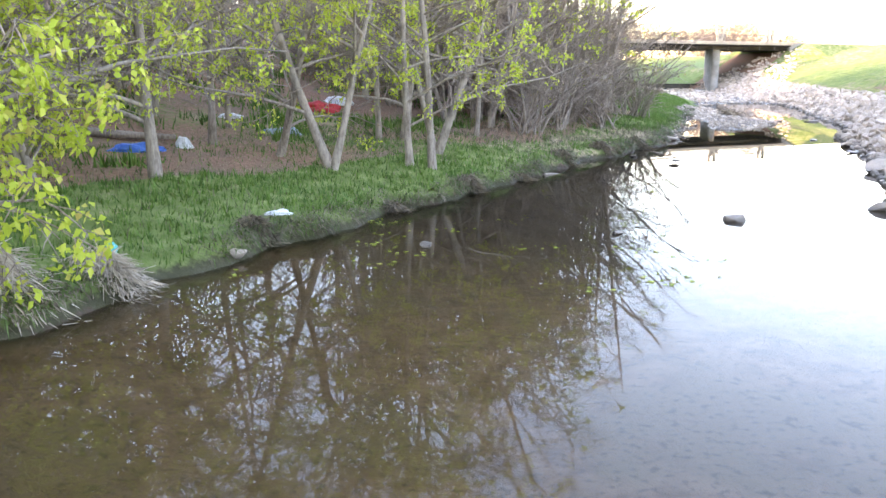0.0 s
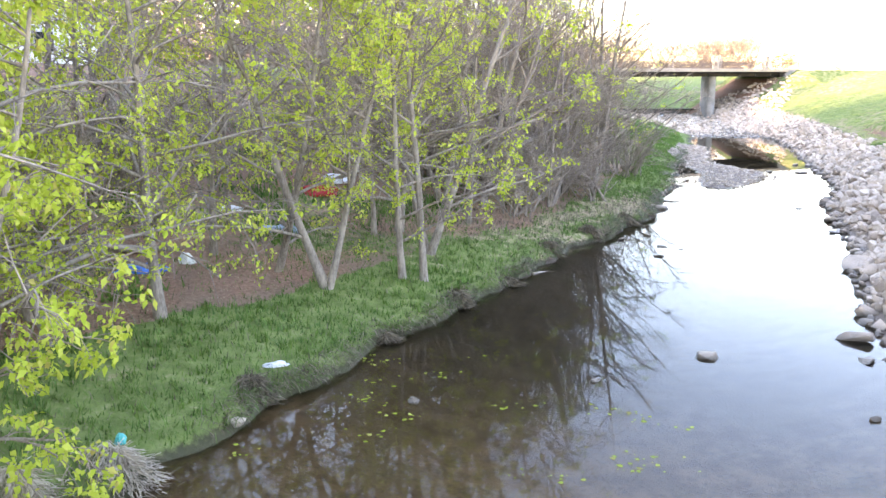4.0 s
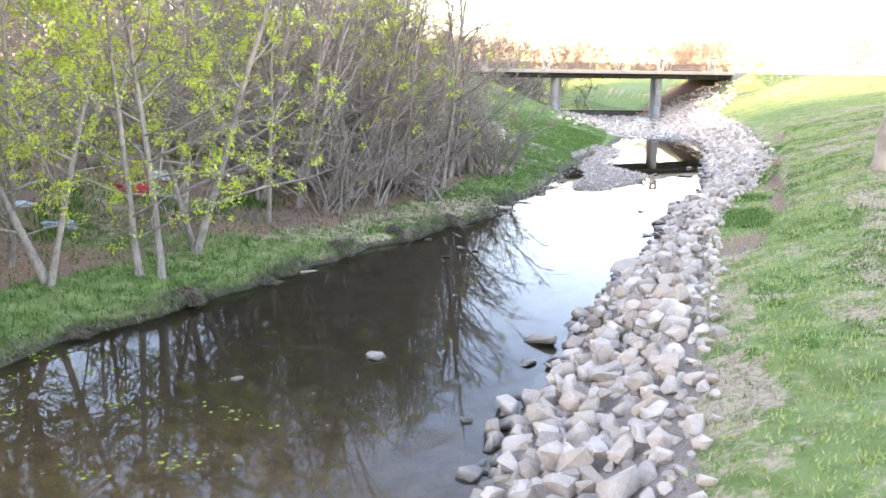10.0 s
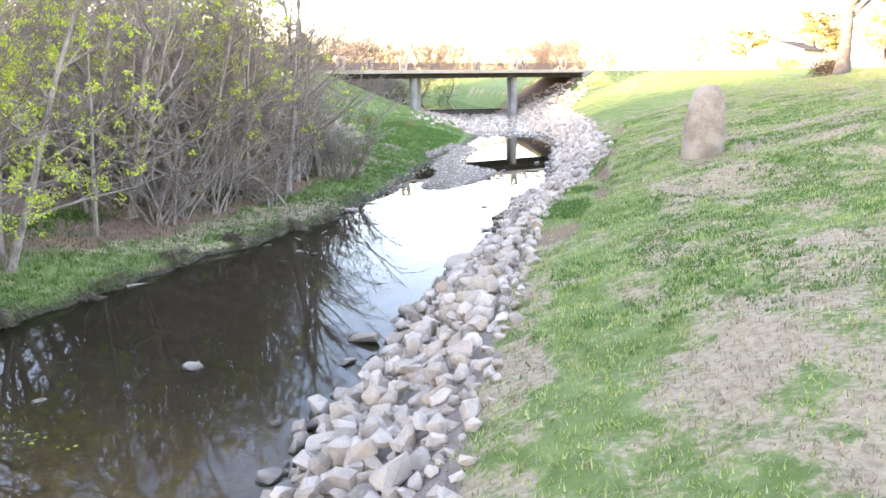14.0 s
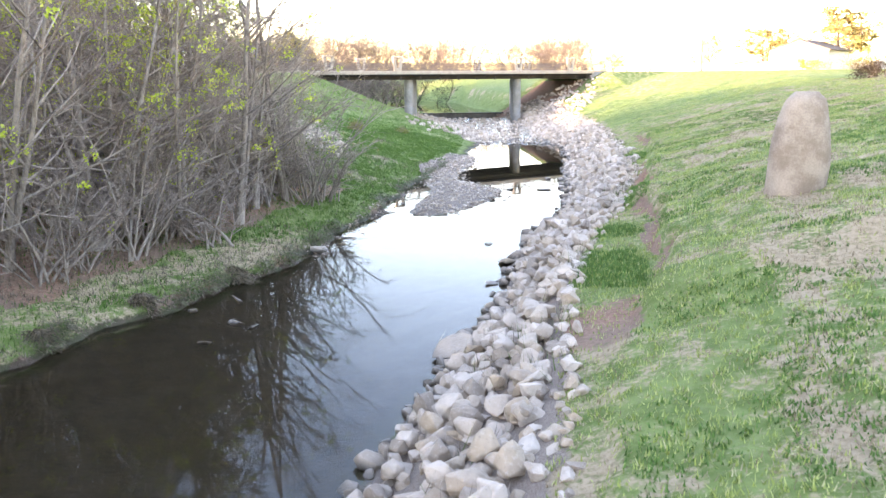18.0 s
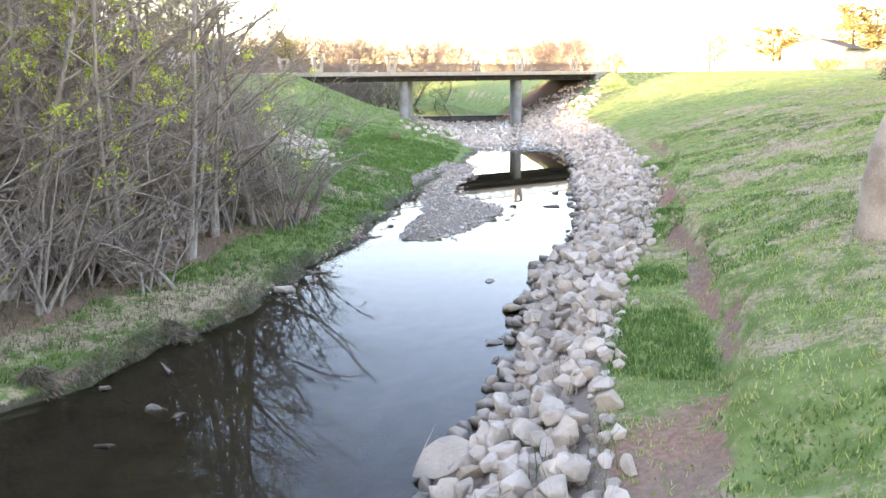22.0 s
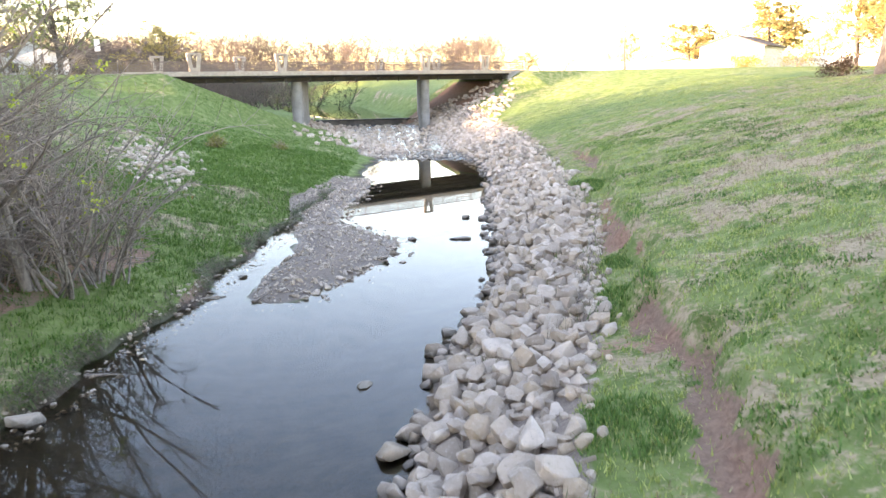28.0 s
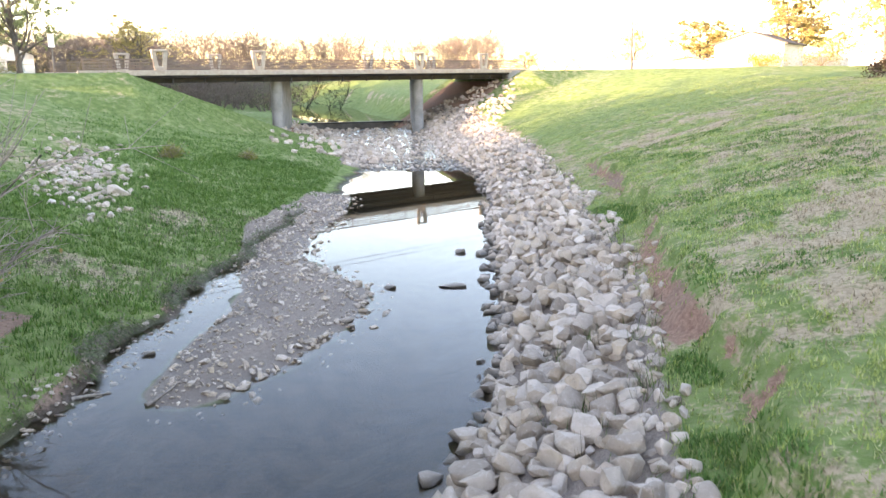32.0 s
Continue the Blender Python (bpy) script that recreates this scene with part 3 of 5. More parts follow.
# ---- rocks ----
def rock_mesh(seed, material, flat=0.7, n=22, worn=True):
    """A broken block with worn edges."""
    rng = random.Random(seed)
    wide, squareness = rng.uniform(0.35, 0.45), rng.uniform(2.2, 3.6)
    bm = bmesh.new()
    for _ in range(n):
        v = Vector((rng.gauss(0, 1), rng.gauss(0, 1), rng.gauss(0, 1))).normalized()
        q = sum(abs(c) ** squareness for c in v) ** (1 / squareness)
        v = v / q * rng.uniform(0.80, 1.0)
        bm.verts.new((v.x * 0.5, v.y * wide, v.z * 0.5 * flat))
    bmesh.ops.convex_hull(bm, input=bm.verts[:])
    bmesh.ops.delete(bm, geom=[v for v in bm.verts if not v.link_faces], context="VERTS")
    if worn:
        bmesh.ops.bevel(bm, geom=bm.edges[:], offset=0.022, segments=1, affect="EDGES", profile=0.6)
    bmesh.ops.triangulate(bm, faces=bm.faces[:])
    me = bpy.data.meshes.new("rock")
    bm.to_mesh(me)
    bm.free()
    me.materials.append(material)
    return me


ROCKS = [rock_mesh(100 + i, M_ROCK, 0.62 + 0.06 * (i % 6), 14 + 3 * (i % 5)) for i in range(18)]
ROUGH = [rock_mesh(100 + i, M_ROCK, 0.62 + 0.06 * (i % 6), 14 + 3 * (i % 5), False) for i in range(18)]


def arrays(me):
    v = np.empty(len(me.vertices) * 3, np.float32)
    me.vertices.foreach_get("co", v)
    me.calc_loop_triangles()
    f = np.empty(len(me.loop_triangles) * 3, np.int32)
    me.loop_triangles.foreach_get("vertices", f)
    return v.reshape(-1, 3), f.reshape(-1, 3)


def joined(name, protos, poses, material, smooth=False):
    """One mesh out of many placed copies of a few small meshes."""
    data = [arrays(p) if not isinstance(p, tuple) else p for p in protos]
    vs, fs, k = [], [], 0
    for i, m in poses:
        v, f = data[i]
        a = np.array(m)
        vs.append(v @ a[:3, :3].T + a[:3, 3])
        fs.append(f + k)
        k += len(v)
    return shape(name, np.concatenate(vs), np.concatenate(fs), material, smooth)


def turned(rng, x, y, z, size, tilt=25):
    sx, sy, sz = size * rng.uniform(0.85, 1.25), size * rng.uniform(0.8, 1.1), size * rng.uniform(0.75, 1.1)
    return pose(x, y, z, rng.uniform(-tilt, tilt), rng.uniform(-tilt, tilt), rng.uniform(0, 360)) @ Matrix.Diagonal((sx, sy, sz, 1))


riprap = tagged(new("riprap"), "sloping bank of pale broken limestone blocks", "riprap", kind="structure")
rng = random.Random(5)
near_rocks, far_rocks = [], []
y = -34.0
while y < 104:
    step = 0.31 if y < 45 else 0.48
    xr, xt = float(along(RIGHT, y)), float(along(ROCKTOP, y))
    if 26 < y < 48:
        xt += 0.4 * math.sin(y)
    x = xr - 0.25
    while x < xt + 0.15:
        px, py = x + rng.uniform(-0.2, 0.2), y + rng.uniform(-0.2, 0.2)
        t = (px - xr) / (xt - xr)
        big = rng.random()
        size = rng.uniform(0.26, 0.52) if big < 0.84 else rng.uniform(0.5, 0.72)
        if t > 0.85:
            size *= 0.75
        if t < 0.04 and rng.random() < 0.35:
            x += step
            continue
        z = z_at(px, py) + size * rng.uniform(0.02, 0.26)
        entry = (rng.randrange(len(ROCKS)), turned(rng, px, py, z, size, 32))
        (near_rocks if 2 < y < 12 and len(near_rocks) < 300 else far_rocks).append(entry)
        x += step * rng.uniform(0.85, 1.15)
    y += step
# a second, looser layer of large blocks
for _ in range(640):
    y = rng.uniform(-20, 75)
    xr, xt = float(along(RIGHT, y)), float(along(ROCKTOP, y))
    x = xr + (xt - xr) * rng.uniform(0.08, 0.85)
    size = rng.uniform(0.38, 0.68)
    far_rocks.append((rng.randrange(len(ROCKS)), turned(rng, x, y, z_at(x, y) + 0.28, size, 35)))
# under the bridge the rock runs up to the east abutment, and over the riffle to the west bank
for _ in range(2100):
    y = rng.uniform(66, 104)
    x = rng.uniform(2, 33)
    xl, xr, xt = float(along(LEFT, y)), float(along(RIGHT, y)), float(along(ROCKTOP, y))
    z = z_at(x, y)
    if x > xt and (y < 86 or z > 6.6 or x - xt > (y - 84) * 0.45):
        continue
    if x < xl - 5 - 3 * math.sin(y * 0.9) or (xl + 1.5 < x < xr - 1 and rng.random() < 0.55):
        continue
    if y < 97 and abs(x - 19.3 + 0.11 * (y - 66)) < 1.7 and rng.random() < 0.93:
        continue
    size = rng.uniform(0.35, 0.8)
    far_rocks.append((rng.randrange(len(ROCKS)), turned(rng, x, y, max(z, -0.1) + size * 0.12, size)))
# rubble on the soil slope under the west end of the bridge
for _ in range(170):
    s_, n_ = rng.uniform(-29, -15), rng.uniform(0.6, 8)
    x, y = 17.7 + 0.785 * s_ - 0.62 * n_, 93.9 + 0.62 * s_ + 0.785 * n_
    size = rng.uniform(0.25, 0.65)
    far_rocks.append((rng.randrange(len(ROCKS)), turned(rng, x, y, z_at(x, y) + size * 0.1, size)))
# small stones all over the riffle
for _ in range(1300):
    y = rng.uniform(64.5, 102)
    x = rng.uniform(float(along(LEFT, y)) - 1.5, float(along(RIGHT, y)) + 0.5)
    size = rng.uniform(0.15, 0.5)
    far_rocks.append((rng.randrange(len(ROCKS)), turned(rng, x, y, max(z_at(x, y), 0.0226 * (y - 65.5)) + size * 0.08, size)))
# the rubble patch on the west slope
for _ in range(330):
    y = rng.gauss(44.5, 3.6)
    x = 1.6 - 0.36 * (y - 44) + rng.gauss(0, 1.2)
    size = rng.uniform(0.12, 0.5)
    far_rocks.append((rng.randrange(len(ROCKS)), turned(rng, x, y, z_at(x, y) + size * 0.08, size)))
for i, m in near_rocks:
    mesh_part("rock", ROCKS[i], riprap, m)
tagged(mesh_part("rocks", joined("rocks", ROCKS + ROUGH, [(i if -14 < m.translation.y < 19 else i + 18, m) for i, m in far_rocks], M_ROCKS), riprap), kind="stuff")

# single stones in and beside the water
for x, y, size, z in ((13.6, -6.9, 0.85, 0.1), (9.95, -8.95, 0.6, 0.0), (7.5, -11.1, 0.3, 0.02), (4.0, -13.1, 0.42, 0.0), (13.5, -8.4, 0.45, 0.0), (15.5, 1.4, 1.1, 0.2), (12.8, -11.9, 0.25, 0.03), (15.0, -2.5, 0.5, 0.02), (18.75, 30.9, 0.95, 0.0), (16.7, 11.3, 0.8, 0.1), (1.15, -15.1, 0.38, 0.03),
                      (9.3, 13.0, 0.8, 0.05), (19.2, 36.0, 0.5, 0.05), (15.9, 14.6, 0.45, 0.02), (16.2, 8.2, 0.5, 0.05), (9.2, 3.7, 0.55, -0.03), (9.8, 3.4, 0.45, -0.03), (9.0, 1.9, 0.35, 0.0), (4.3, 41.5, 1.5, 0.0), (15.7, 27.0, 0.5, 0.08), (16.7, 30.8, 0.4, 0.04), (7.6, 4.6, 0.4, 0.02), (11.0, 24.8, 0.4, 0.05)):
    rr = random.Random(int(x * 100 + y * 10))
    zz = z if z_at(x, y) < 0.05 else z_at(x, y) + 0.1 * size
    ob = new("stone", ROCKS[rr.randrange(len(ROCKS))])
    ob.matrix_basis = turned(rr, x, y, zz, size, 10) @ Matrix.Diagonal((1.15, 1, 0.6, 1))
    tagged(ob, "grey limestone stone lying in the shallow water" if z < 0.15 else "grey limestone stone at the water's edge", "stone", "stones in the creek")

# pebbles on the gravel bar and along the edges
rng = random.Random(9)
pebbles = []
PEBBLE = [rock_mesh(300 + i, M_PEBBLE, 0.6, 9, False) for i in range(5)]
while len(pebbles) < 2600:
    x, y = rng.uniform(10.5, 17), rng.uniform(20, 55)
    b = float(bar_height(np.array(x), np.array(y)))
    if b < -0.9 or (b < -0.1 and (rng.random() < 0.75 or x < 12.2)):
        continue
    edge = b < 0.4 and x > 13
    size = rng.uniform(0.06, 0.15) if rng.random() < (0.55 if edge else 0.92) else rng.uniform(0.15, 0.34)
    z = z_at(x, y)
    if z < -0.12:
        z = -0.05
    pebbles.append((rng.randrange(5), turned(rng, x, y, z + size * 0.15, size)))
for _ in range(500):
    y = rng.uniform(12, 44)
    x = float(along(LEFT, y)) + rng.uniform(-0.3, 0.9)
    size = rng.uniform(0.06, 0.24)
    pebbles.append((rng.randrange(5), turned(rng, x, y, max(z_at(x, y), -0.06) + size * 0.12, size)))
tagged(new("pebbles", joined("pebbles", PEBBLE, pebbles, M_PEBBLE)), "grey and tan pebbles on the gravel bar", "pebbles", kind="stuff")


# ---- trees ----
THICK = 1.0  # thickness of twigs; far woods carry bundles of twigs


class Wood:
    """Collects tubes and leaves of one tree."""

    def __init__(self, seed):
        self.r = random.Random(seed)
        self.v, self.f, self.n = {}, {}, {}
        self.leaves = []

    def tube(self, layer, pts, radii, sides):
        vs, fs = self.v.setdefault(layer, []), self.f.setdefault(layer, [])
        k0 = len(vs)
        for i, p in enumerate(pts):
            d = (pts[min(i + 1, len(pts) - 1)] - pts[max(i - 1, 0)]).normalized()
            a = d.orthogonal().normalized()
            b = d.cross(a)
            for j in range(sides):
                w = 2 * math.pi * j / sides
                vs.append(p + (a * math.cos(w) + b * math.sin(w)) * radii[i] * (THICK if layer == "twigs" else 1.0))
        for i in range(len(pts) - 1):
            for j in range(sides):
                q = k0 + i * sides
                fs.append((q + j, q + (j + 1) % sides, q + sides + (j + 1) % sides, q + sides + j))

    def limb(self, start, way, length, radius, segs, bend, lift):
        """Points of a crooked limb; lift bends it up (or down) as it goes."""
        pts, d = [start.copy()], way.normalized()
        for i in range(segs):
            r = self.r
            d = (d + Vector((r.uniform(-1, 1), r.uniform(-1, 1), r.uniform(-1, 1))) * bend + Vector((0, 0, lift))).normalized()
            pts.append(pts[-1] + d * (length / segs))
        radii = [radius * (1 - 0.85 * i / segs) + 0.004 for i in range(segs + 1)]
        return pts, radii

    def meshes(self, wood, twig):
        out = []
        for layer, mat in (("trunk", wood), ("twigs", twig)):
            out.append(shape(layer, np.array([tuple(p) for p in self.v.get(layer, [])], np.float32), np.array(self.f.get(layer, []), np.int32), mat, True))
        return out

    def leaf_mesh(self, mat, size):
        vs, fs = [], []
        r = self.r
        for p in self.leaves:
            n = Vector((r.uniform(-1, 1), r.uniform(-1, 1), r.uniform(-0.4, 1))).normalized()
            a = n.orthogonal().normalized()
            a = Matrix.Rotation(r.uniform(0, 6.28), 3, n) @ a
            b = n.cross(a)
            s = size * r.uniform(0.6, 1.3)
            k = len(vs)
            droop = Vector((0, 0, -0.25 * s))
            vs += [p, p + a * s * 0.5 + b * s * 0.32, p + a * s + droop, p + a * s * 0.5 - b * s * 0.32]
            fs.append((k, k + 1, k + 2, k + 3))
        return shape("leaves", np.array([tuple(p) for p in vs], np.float32), np.array(fs, np.int32), mat)


def point_on(pts, t):
    u = t * (len(pts) - 1)
    i = min(int(u), len(pts) - 2)
    return pts[i].lerp(pts[i + 1], u - i), (pts[i + 1] - pts[i]).normalized()


def grow_tree(seed, height, radius, limbs, lean=0.06, leafy=1.0, droop=-0.02, low=0.2, forks=1, spread=1.0, subs=6, twigs=4, cheap=0):
    w = Wood(seed)
    r = w.r
    for fork in range(forks):
        way = Vector((r.uniform(-1, 1) * lean * (1 + 2 * (forks > 1)), r.uniform(-1, 1) * lean * (1 + 2 * (forks > 1)), 1))
        trunk, rad = w.limb(Vector((0.12 * fork, 0, -0.3)), way, height * r.uniform(0.85, 1.05), radius * (1 - 0.25 * fork), 5 if cheap > 1 else 9, 0.055, 0.01)
        rad[0] *= 1.35
        w.tube("trunk", trunk, rad, 5 if cheap > 1 else 7)
        for i in range(limbs // forks):
            t = low + (0.97 - low) * (i + r.random()) / (limbs // forks)
            p, d = point_on(trunk, t)
            a = r.uniform(0, 6.28)
            out = Vector((math.cos(a), math.sin(a), r.uniform(0.25, 1.0)))
            ln = spread * height * r.uniform(0.20, 0.40) * (1.15 - 0.7 * t)
            pts, rd = w.limb(p, out, ln, radius * 0.42 * (1.1 - 0.75 * t), 4 if cheap else 6, 0.14, 0.05 + droop)
            w.tube("trunk", pts, rd, 4 if cheap else 5)
            for j in range(subs):
                q, dd = point_on(pts, 0.25 + 0.72 * (j + r.random()) / subs)
                o2 = (dd * 0.7 + Vector((r.uniform(-1, 1), r.uniform(-1, 1), r.uniform(-0.5, 0.8)))).normalized()
                l2 = ln * r.uniform(0.28, 0.55)
                p2, r2 = w.limb(q, o2, l2, max(0.011, rd[2] * 0.45), 2 if cheap else 3, 0.2, 0.02 + droop * 2)
                w.tube("twigs", p2, [max(x, 0.006) for x in r2], 3)
                for n in range(twigs):
                    q3, d3 = point_on(p2, r.uniform(0.2, 1.0))
                    o3 = (d3 * 0.6 + Vector((r.uniform(-1, 1), r.uniform(-1, 1), r.uniform(-0.7, 0.6)))).normalized()
                    p3, r3 = w.limb(q3, o3, l2 * r.uniform(0.3, 0.6), 0.008, 1 if cheap else 2, 0.22, droop * 2)
                    w.tube("twigs", p3, [0.009, 0.007, 0.004][-len(p3):], 3)
                    if r.random() < leafy * 0.75:
                        for _ in range(17):
                            q4, _d = point_on(p3, 1.0 - 0.5 * r.random() ** 2)
                            w.leaves.append(q4 + Vector((r.gauss(0, 1), r.gauss(0, 1), r.gauss(0, 1))) * 0.07)
    return w


def grow_brush(seed, height, stems, leafy=0.08, arch=-0.05):
    w = Wood(seed)
    r = w.r
    for i in range(stems):
        a = r.uniform(0, 6.28)
        tilt = r.uniform(0.15, 0.9)
        pts, rd = w.limb(Vector((r.uniform(-0.5, 0.5), r.uniform(-0.5, 0.5), -0.1)), Vector((math.cos(a) * tilt, math.sin(a) * tilt, 1)), height * r.uniform(0.6, 1.1), r.uniform(0.022, 0.06), 8, 0.13, arch)
        w.tube("stem%d" % i, pts, rd, 5)
        for j in range(10):
            q, dd = point_on(pts, 0.15 + 0.83 * (j + r.random()) / 10)
            o2 = (dd * 0.8 + Vector((r.uniform(-1, 1), r.uniform(-1, 1), r.uniform(-0.4, 0.8)))).normalized()
            l2 = height * r.uniform(0.12, 0.28)
            p2, r2 = w.limb(q, o2, l2, 0.015, 3, 0.18, arch)
            w.tube("twigs", p2, [0.016, 0.013, 0.010, 0.006], 3)
            for n in range(4):
                q3, d3 = point_on(p2, r.uniform(0.2, 1.0))
                o3 = (d3 * 0.7 + Vector((r.uniform(-1, 1), r.uniform(-1, 1), r.uniform(-0.5, 0.6)))).normalized()
                p3, r3 = w.limb(q3, o3, l2 * r.uniform(0.35, 0.7), 0.007, 1, 0.2, 0)
                w.tube("twigs", p3, [0.008, 0.005], 3)
                if r.random() < leafy * 4:
                    w.leaves.append(p3[-1])
    return w


def thing_of(w, name, label, category, group, wood, twig, leafmat, leafsize):
    trunk, twigs = w.meshes(wood, twig)
    top = tagged(new(name), label, category, group)
    if w.v.get("trunk"):
        mesh_part("trunk" if name == "tree" else "stem", trunk, top)
    for layer in [k for k in w.v if k.startswith("stem")]:
        mesh_part("stem", shape("stem", np.array([tuple(p) for p in w.v[layer]], np.float32), np.array(w.f[layer], np.int32), wood, True), top)
    crown = mesh_part("crown", twigs, top)
    if w.leaves:
        mesh_part("leaves", w.leaf_mesh(leafmat, leafsize), crown)
    top.matrix_basis = pose(0, 0, 0)
    return top


TREE_LABELS = "slender grey-barked tree with young yellow-green leaves on the bank"
TREES = [thing_of(grow_tree(20 + i, h, rr, n, lean, leafy, dr, low, fk), "tree", TREE_LABELS, "tree", "trees of the west bank", M_BARK, M_TWIG, M_LEAF, 0.118)
         for i, (h, rr, n, lean, leafy, dr, low, fk) in enumerate([(13, 0.15, 26, 0.06, 0.85, -0.07, 0.09, 1), (12, 0.11, 24, 0.10, 0.75, -0.06, 0.12, 1), (14, 0.13, 24, 0.08, 0.45, -0.03, 0.14, 2), (11, 0.10, 24, 0.16, 0.65, -0.06, 0.10, 2), (13, 0.10, 22, 0.05, 0.09, -0.02, 0.2, 1), (8, 0.09, 22, 0.2, 0.95, -0.10, 0.08, 1)])]
BRUSH = [thing_of(grow_brush(60 + i, h, st, lf, ar), "shrub", "bare grey-brown brush with tangled thin twigs", "shrub", "brush of the west bank", M_BARK, M_TWIG, M_BRUSHLEAF, 0.09)
         for i, (h, st, lf, ar) in enumerate([(4.5, 13, 0.03, -0.05), (3.6, 14, 0.06, -0.08), (5.5, 12, 0.10, -0.03), (3.0, 12, 0.02, -0.10)])]

DROOP = thing_of(grow_tree(99, 13, 0.15, 24, 0.05, 0.8, -0.13, 0.1, 1, 1.2), "tree", "grey tree with long drooping branches and lime-green leaves", "tree", "trees of the west bank", M_BARK, M_BARK, M_LEAF, 0.085)
TREES.append(DROOP)
THICK = 1.0
BACK = [thing_of(grow_tree(160 + i, h, rr, 20, 0.09, leafy, -0.02, 0.1, fk, 1.05, 5, 4, 1), "tree", "bare grey tree deeper in the creekside woods", "tree", "trees of the west bank", M_BARK, M_TWIG, M_LEAF, 0.1)
        for i, (h, rr, leafy, fk) in enumerate([(13, 0.13, 0.12, 1), (12, 0.12, 0.02, 2), (14.5, 0.14, 0.02, 1), (11, 0.11, 0.3, 2)])]
THICK = 1.0
used = set()


def plant(protos, i, x, y, size, turn, sink=0.0):
    m = pose(x, y, z_at(x, y) - sink, 0, 0, turn) @ Matrix.Scale(size, 4)
    ob = protos[i]
    if ob.name in used:
        made = copy_thing(ob, pose(0, 0, 0))
        made.matrix_basis = m
    else:
        used.add(ob.name)
        ob.matrix_basis = m
    return ob


rng = random.Random(31)
spots = [(-2.5, -11.9, 6), (0.0, -7.65, 2), (1.6, -5.9, 1), (-1.9, -7.0, 3), (-5.6, -2.9, 4), (1.5, -2.8, 2), (-4.2, -6.5, 1), (-0.1, -0.8, 0), (1.8, 2.1, 4), (2.2, -5.7, 4), (-0.8, -1.5, 4), (3.3, 12.2, 4), (3.0, 8.4, 2), (2.6, 22.6, 4), (-1.5, -19.0, 5), (-3.5, -14.3, 5), (-4.6, -18.2, 0), (-2.8, -21.0, 5), (-3.4, -16.8, 6), (-4.4, -21.5, 1), (-6.8, -13.2, 3), (-0.6, -25.5, 5), (-7.4, -4.6, 2), (-10.1, -2.5, 0)]
for x, y, i in spots:
    plant(TREES, i, x, y, rng.uniform(0.92, 1.08), rng.uniform(0, 360))
while len(spots) < 90:
    y = rng.uniform(-46, 31) if len(spots) < 72 else rng.uniform(-34, 9)
    dl = (rng.uniform(5.0, 24) if y < 12 else rng.uniform(6.5, 22)) if len(spots) < 72 else rng.uniform(4.5, 9.5)
    x = float(along(LEFT, y)) - dl
    if min((x - a) ** 2 + (y - b) ** 2 for a, b, _ in spots) < 3.2 or (-9 < x < 3 and -13 < y < 8):
        continue
    i = rng.choice((0, 1, 2, 3, 4, 4)) if dl < 8 else rng.randrange(4)
    spots.append((x, y, i))
    plant(TREES if dl < 8 else BACK, i, x, y, rng.uniform(0.8, 1.15), rng.uniform(0, 360))
THICK = 0.9
THICKET = [thing_of(grow_tree(130 + i, h, rr, n, lean, leafy, dr, low, fk, 1.05, 6, 5, 1), "tree", "bare thicket tree with dense grey twigs", "tree", "thicket of the west bank", M_BARK, M_TWIG, M_LEAF, 0.09)
           for i, (h, rr, n, lean, leafy, dr, low, fk) in enumerate([(10, 0.11, 28, 0.14, 0.02, -0.03, 0.08, 3), (11.5, 0.12, 26, 0.10, 0.04, -0.01, 0.10, 2), (8.5, 0.10, 27, 0.2, 0.03, -0.05, 0.06, 3)])]
THICK = 1.0
thick = []
while len(thick) < 34:
    y = rng.uniform(5, 30)
    dl = rng.uniform(5.0, 8.5) if len(thick) < 22 else rng.uniform(8.0, 18)
    dl += max(0.0, y - 23) * 0.5
    x = float(along(LEFT, y)) - dl
    if min([(x - a) ** 2 + (y - b) ** 2 for a, b in thick] or [9]) < 2.4:
        continue
    thick.append((x, y))
    plant(THICKET, len(thick) % 3, x, y, rng.uniform(1.1, 1.5) * (1.0 if y < 22 else 0.55), rng.uniform(0, 360))
for x, y, k in ((7.0, 20.4, 2), (7.6, 22.0, 1)):
    plant(BRUSH, k, x, y, 1.15, 90 * k + 40)
for x, y, k in ((5.7, 14.0, 0), (5.4, 17.4, 2), (6.0, 20.3, 1), (4.6, 11.2, 2)):
    plant(THICKET, k, x, y, 1.3, 70 * k + 9 * x)
shrubs = []
while len(shrubs) < 125:
    near = len(shrubs) < 52
    y = rng.uniform(3, 31) if near else rng.uniform(-34, 30)
    dl = (2.6 if y < 12 else 4.3) + abs(rng.gauss(0, 3.0)) if near else 8.5 + abs(rng.gauss(0, 6.0))
    dl += max(0.0, y - 24) * 0.5
    x = float(along(LEFT, y)) - dl
    if min([(x - a) ** 2 + (y - b) ** 2 for a, b in shrubs] or [9]) < 1.6 or (-9 < x < 3 and -13 < y < 8):
        continue
    shrubs.append((x, y))
    plant(BRUSH, rng.randrange(4), x, y, rng.uniform(0.75, 1.25) * (1.0 if y < 24 else 0.55), rng.uniform(0, 360))

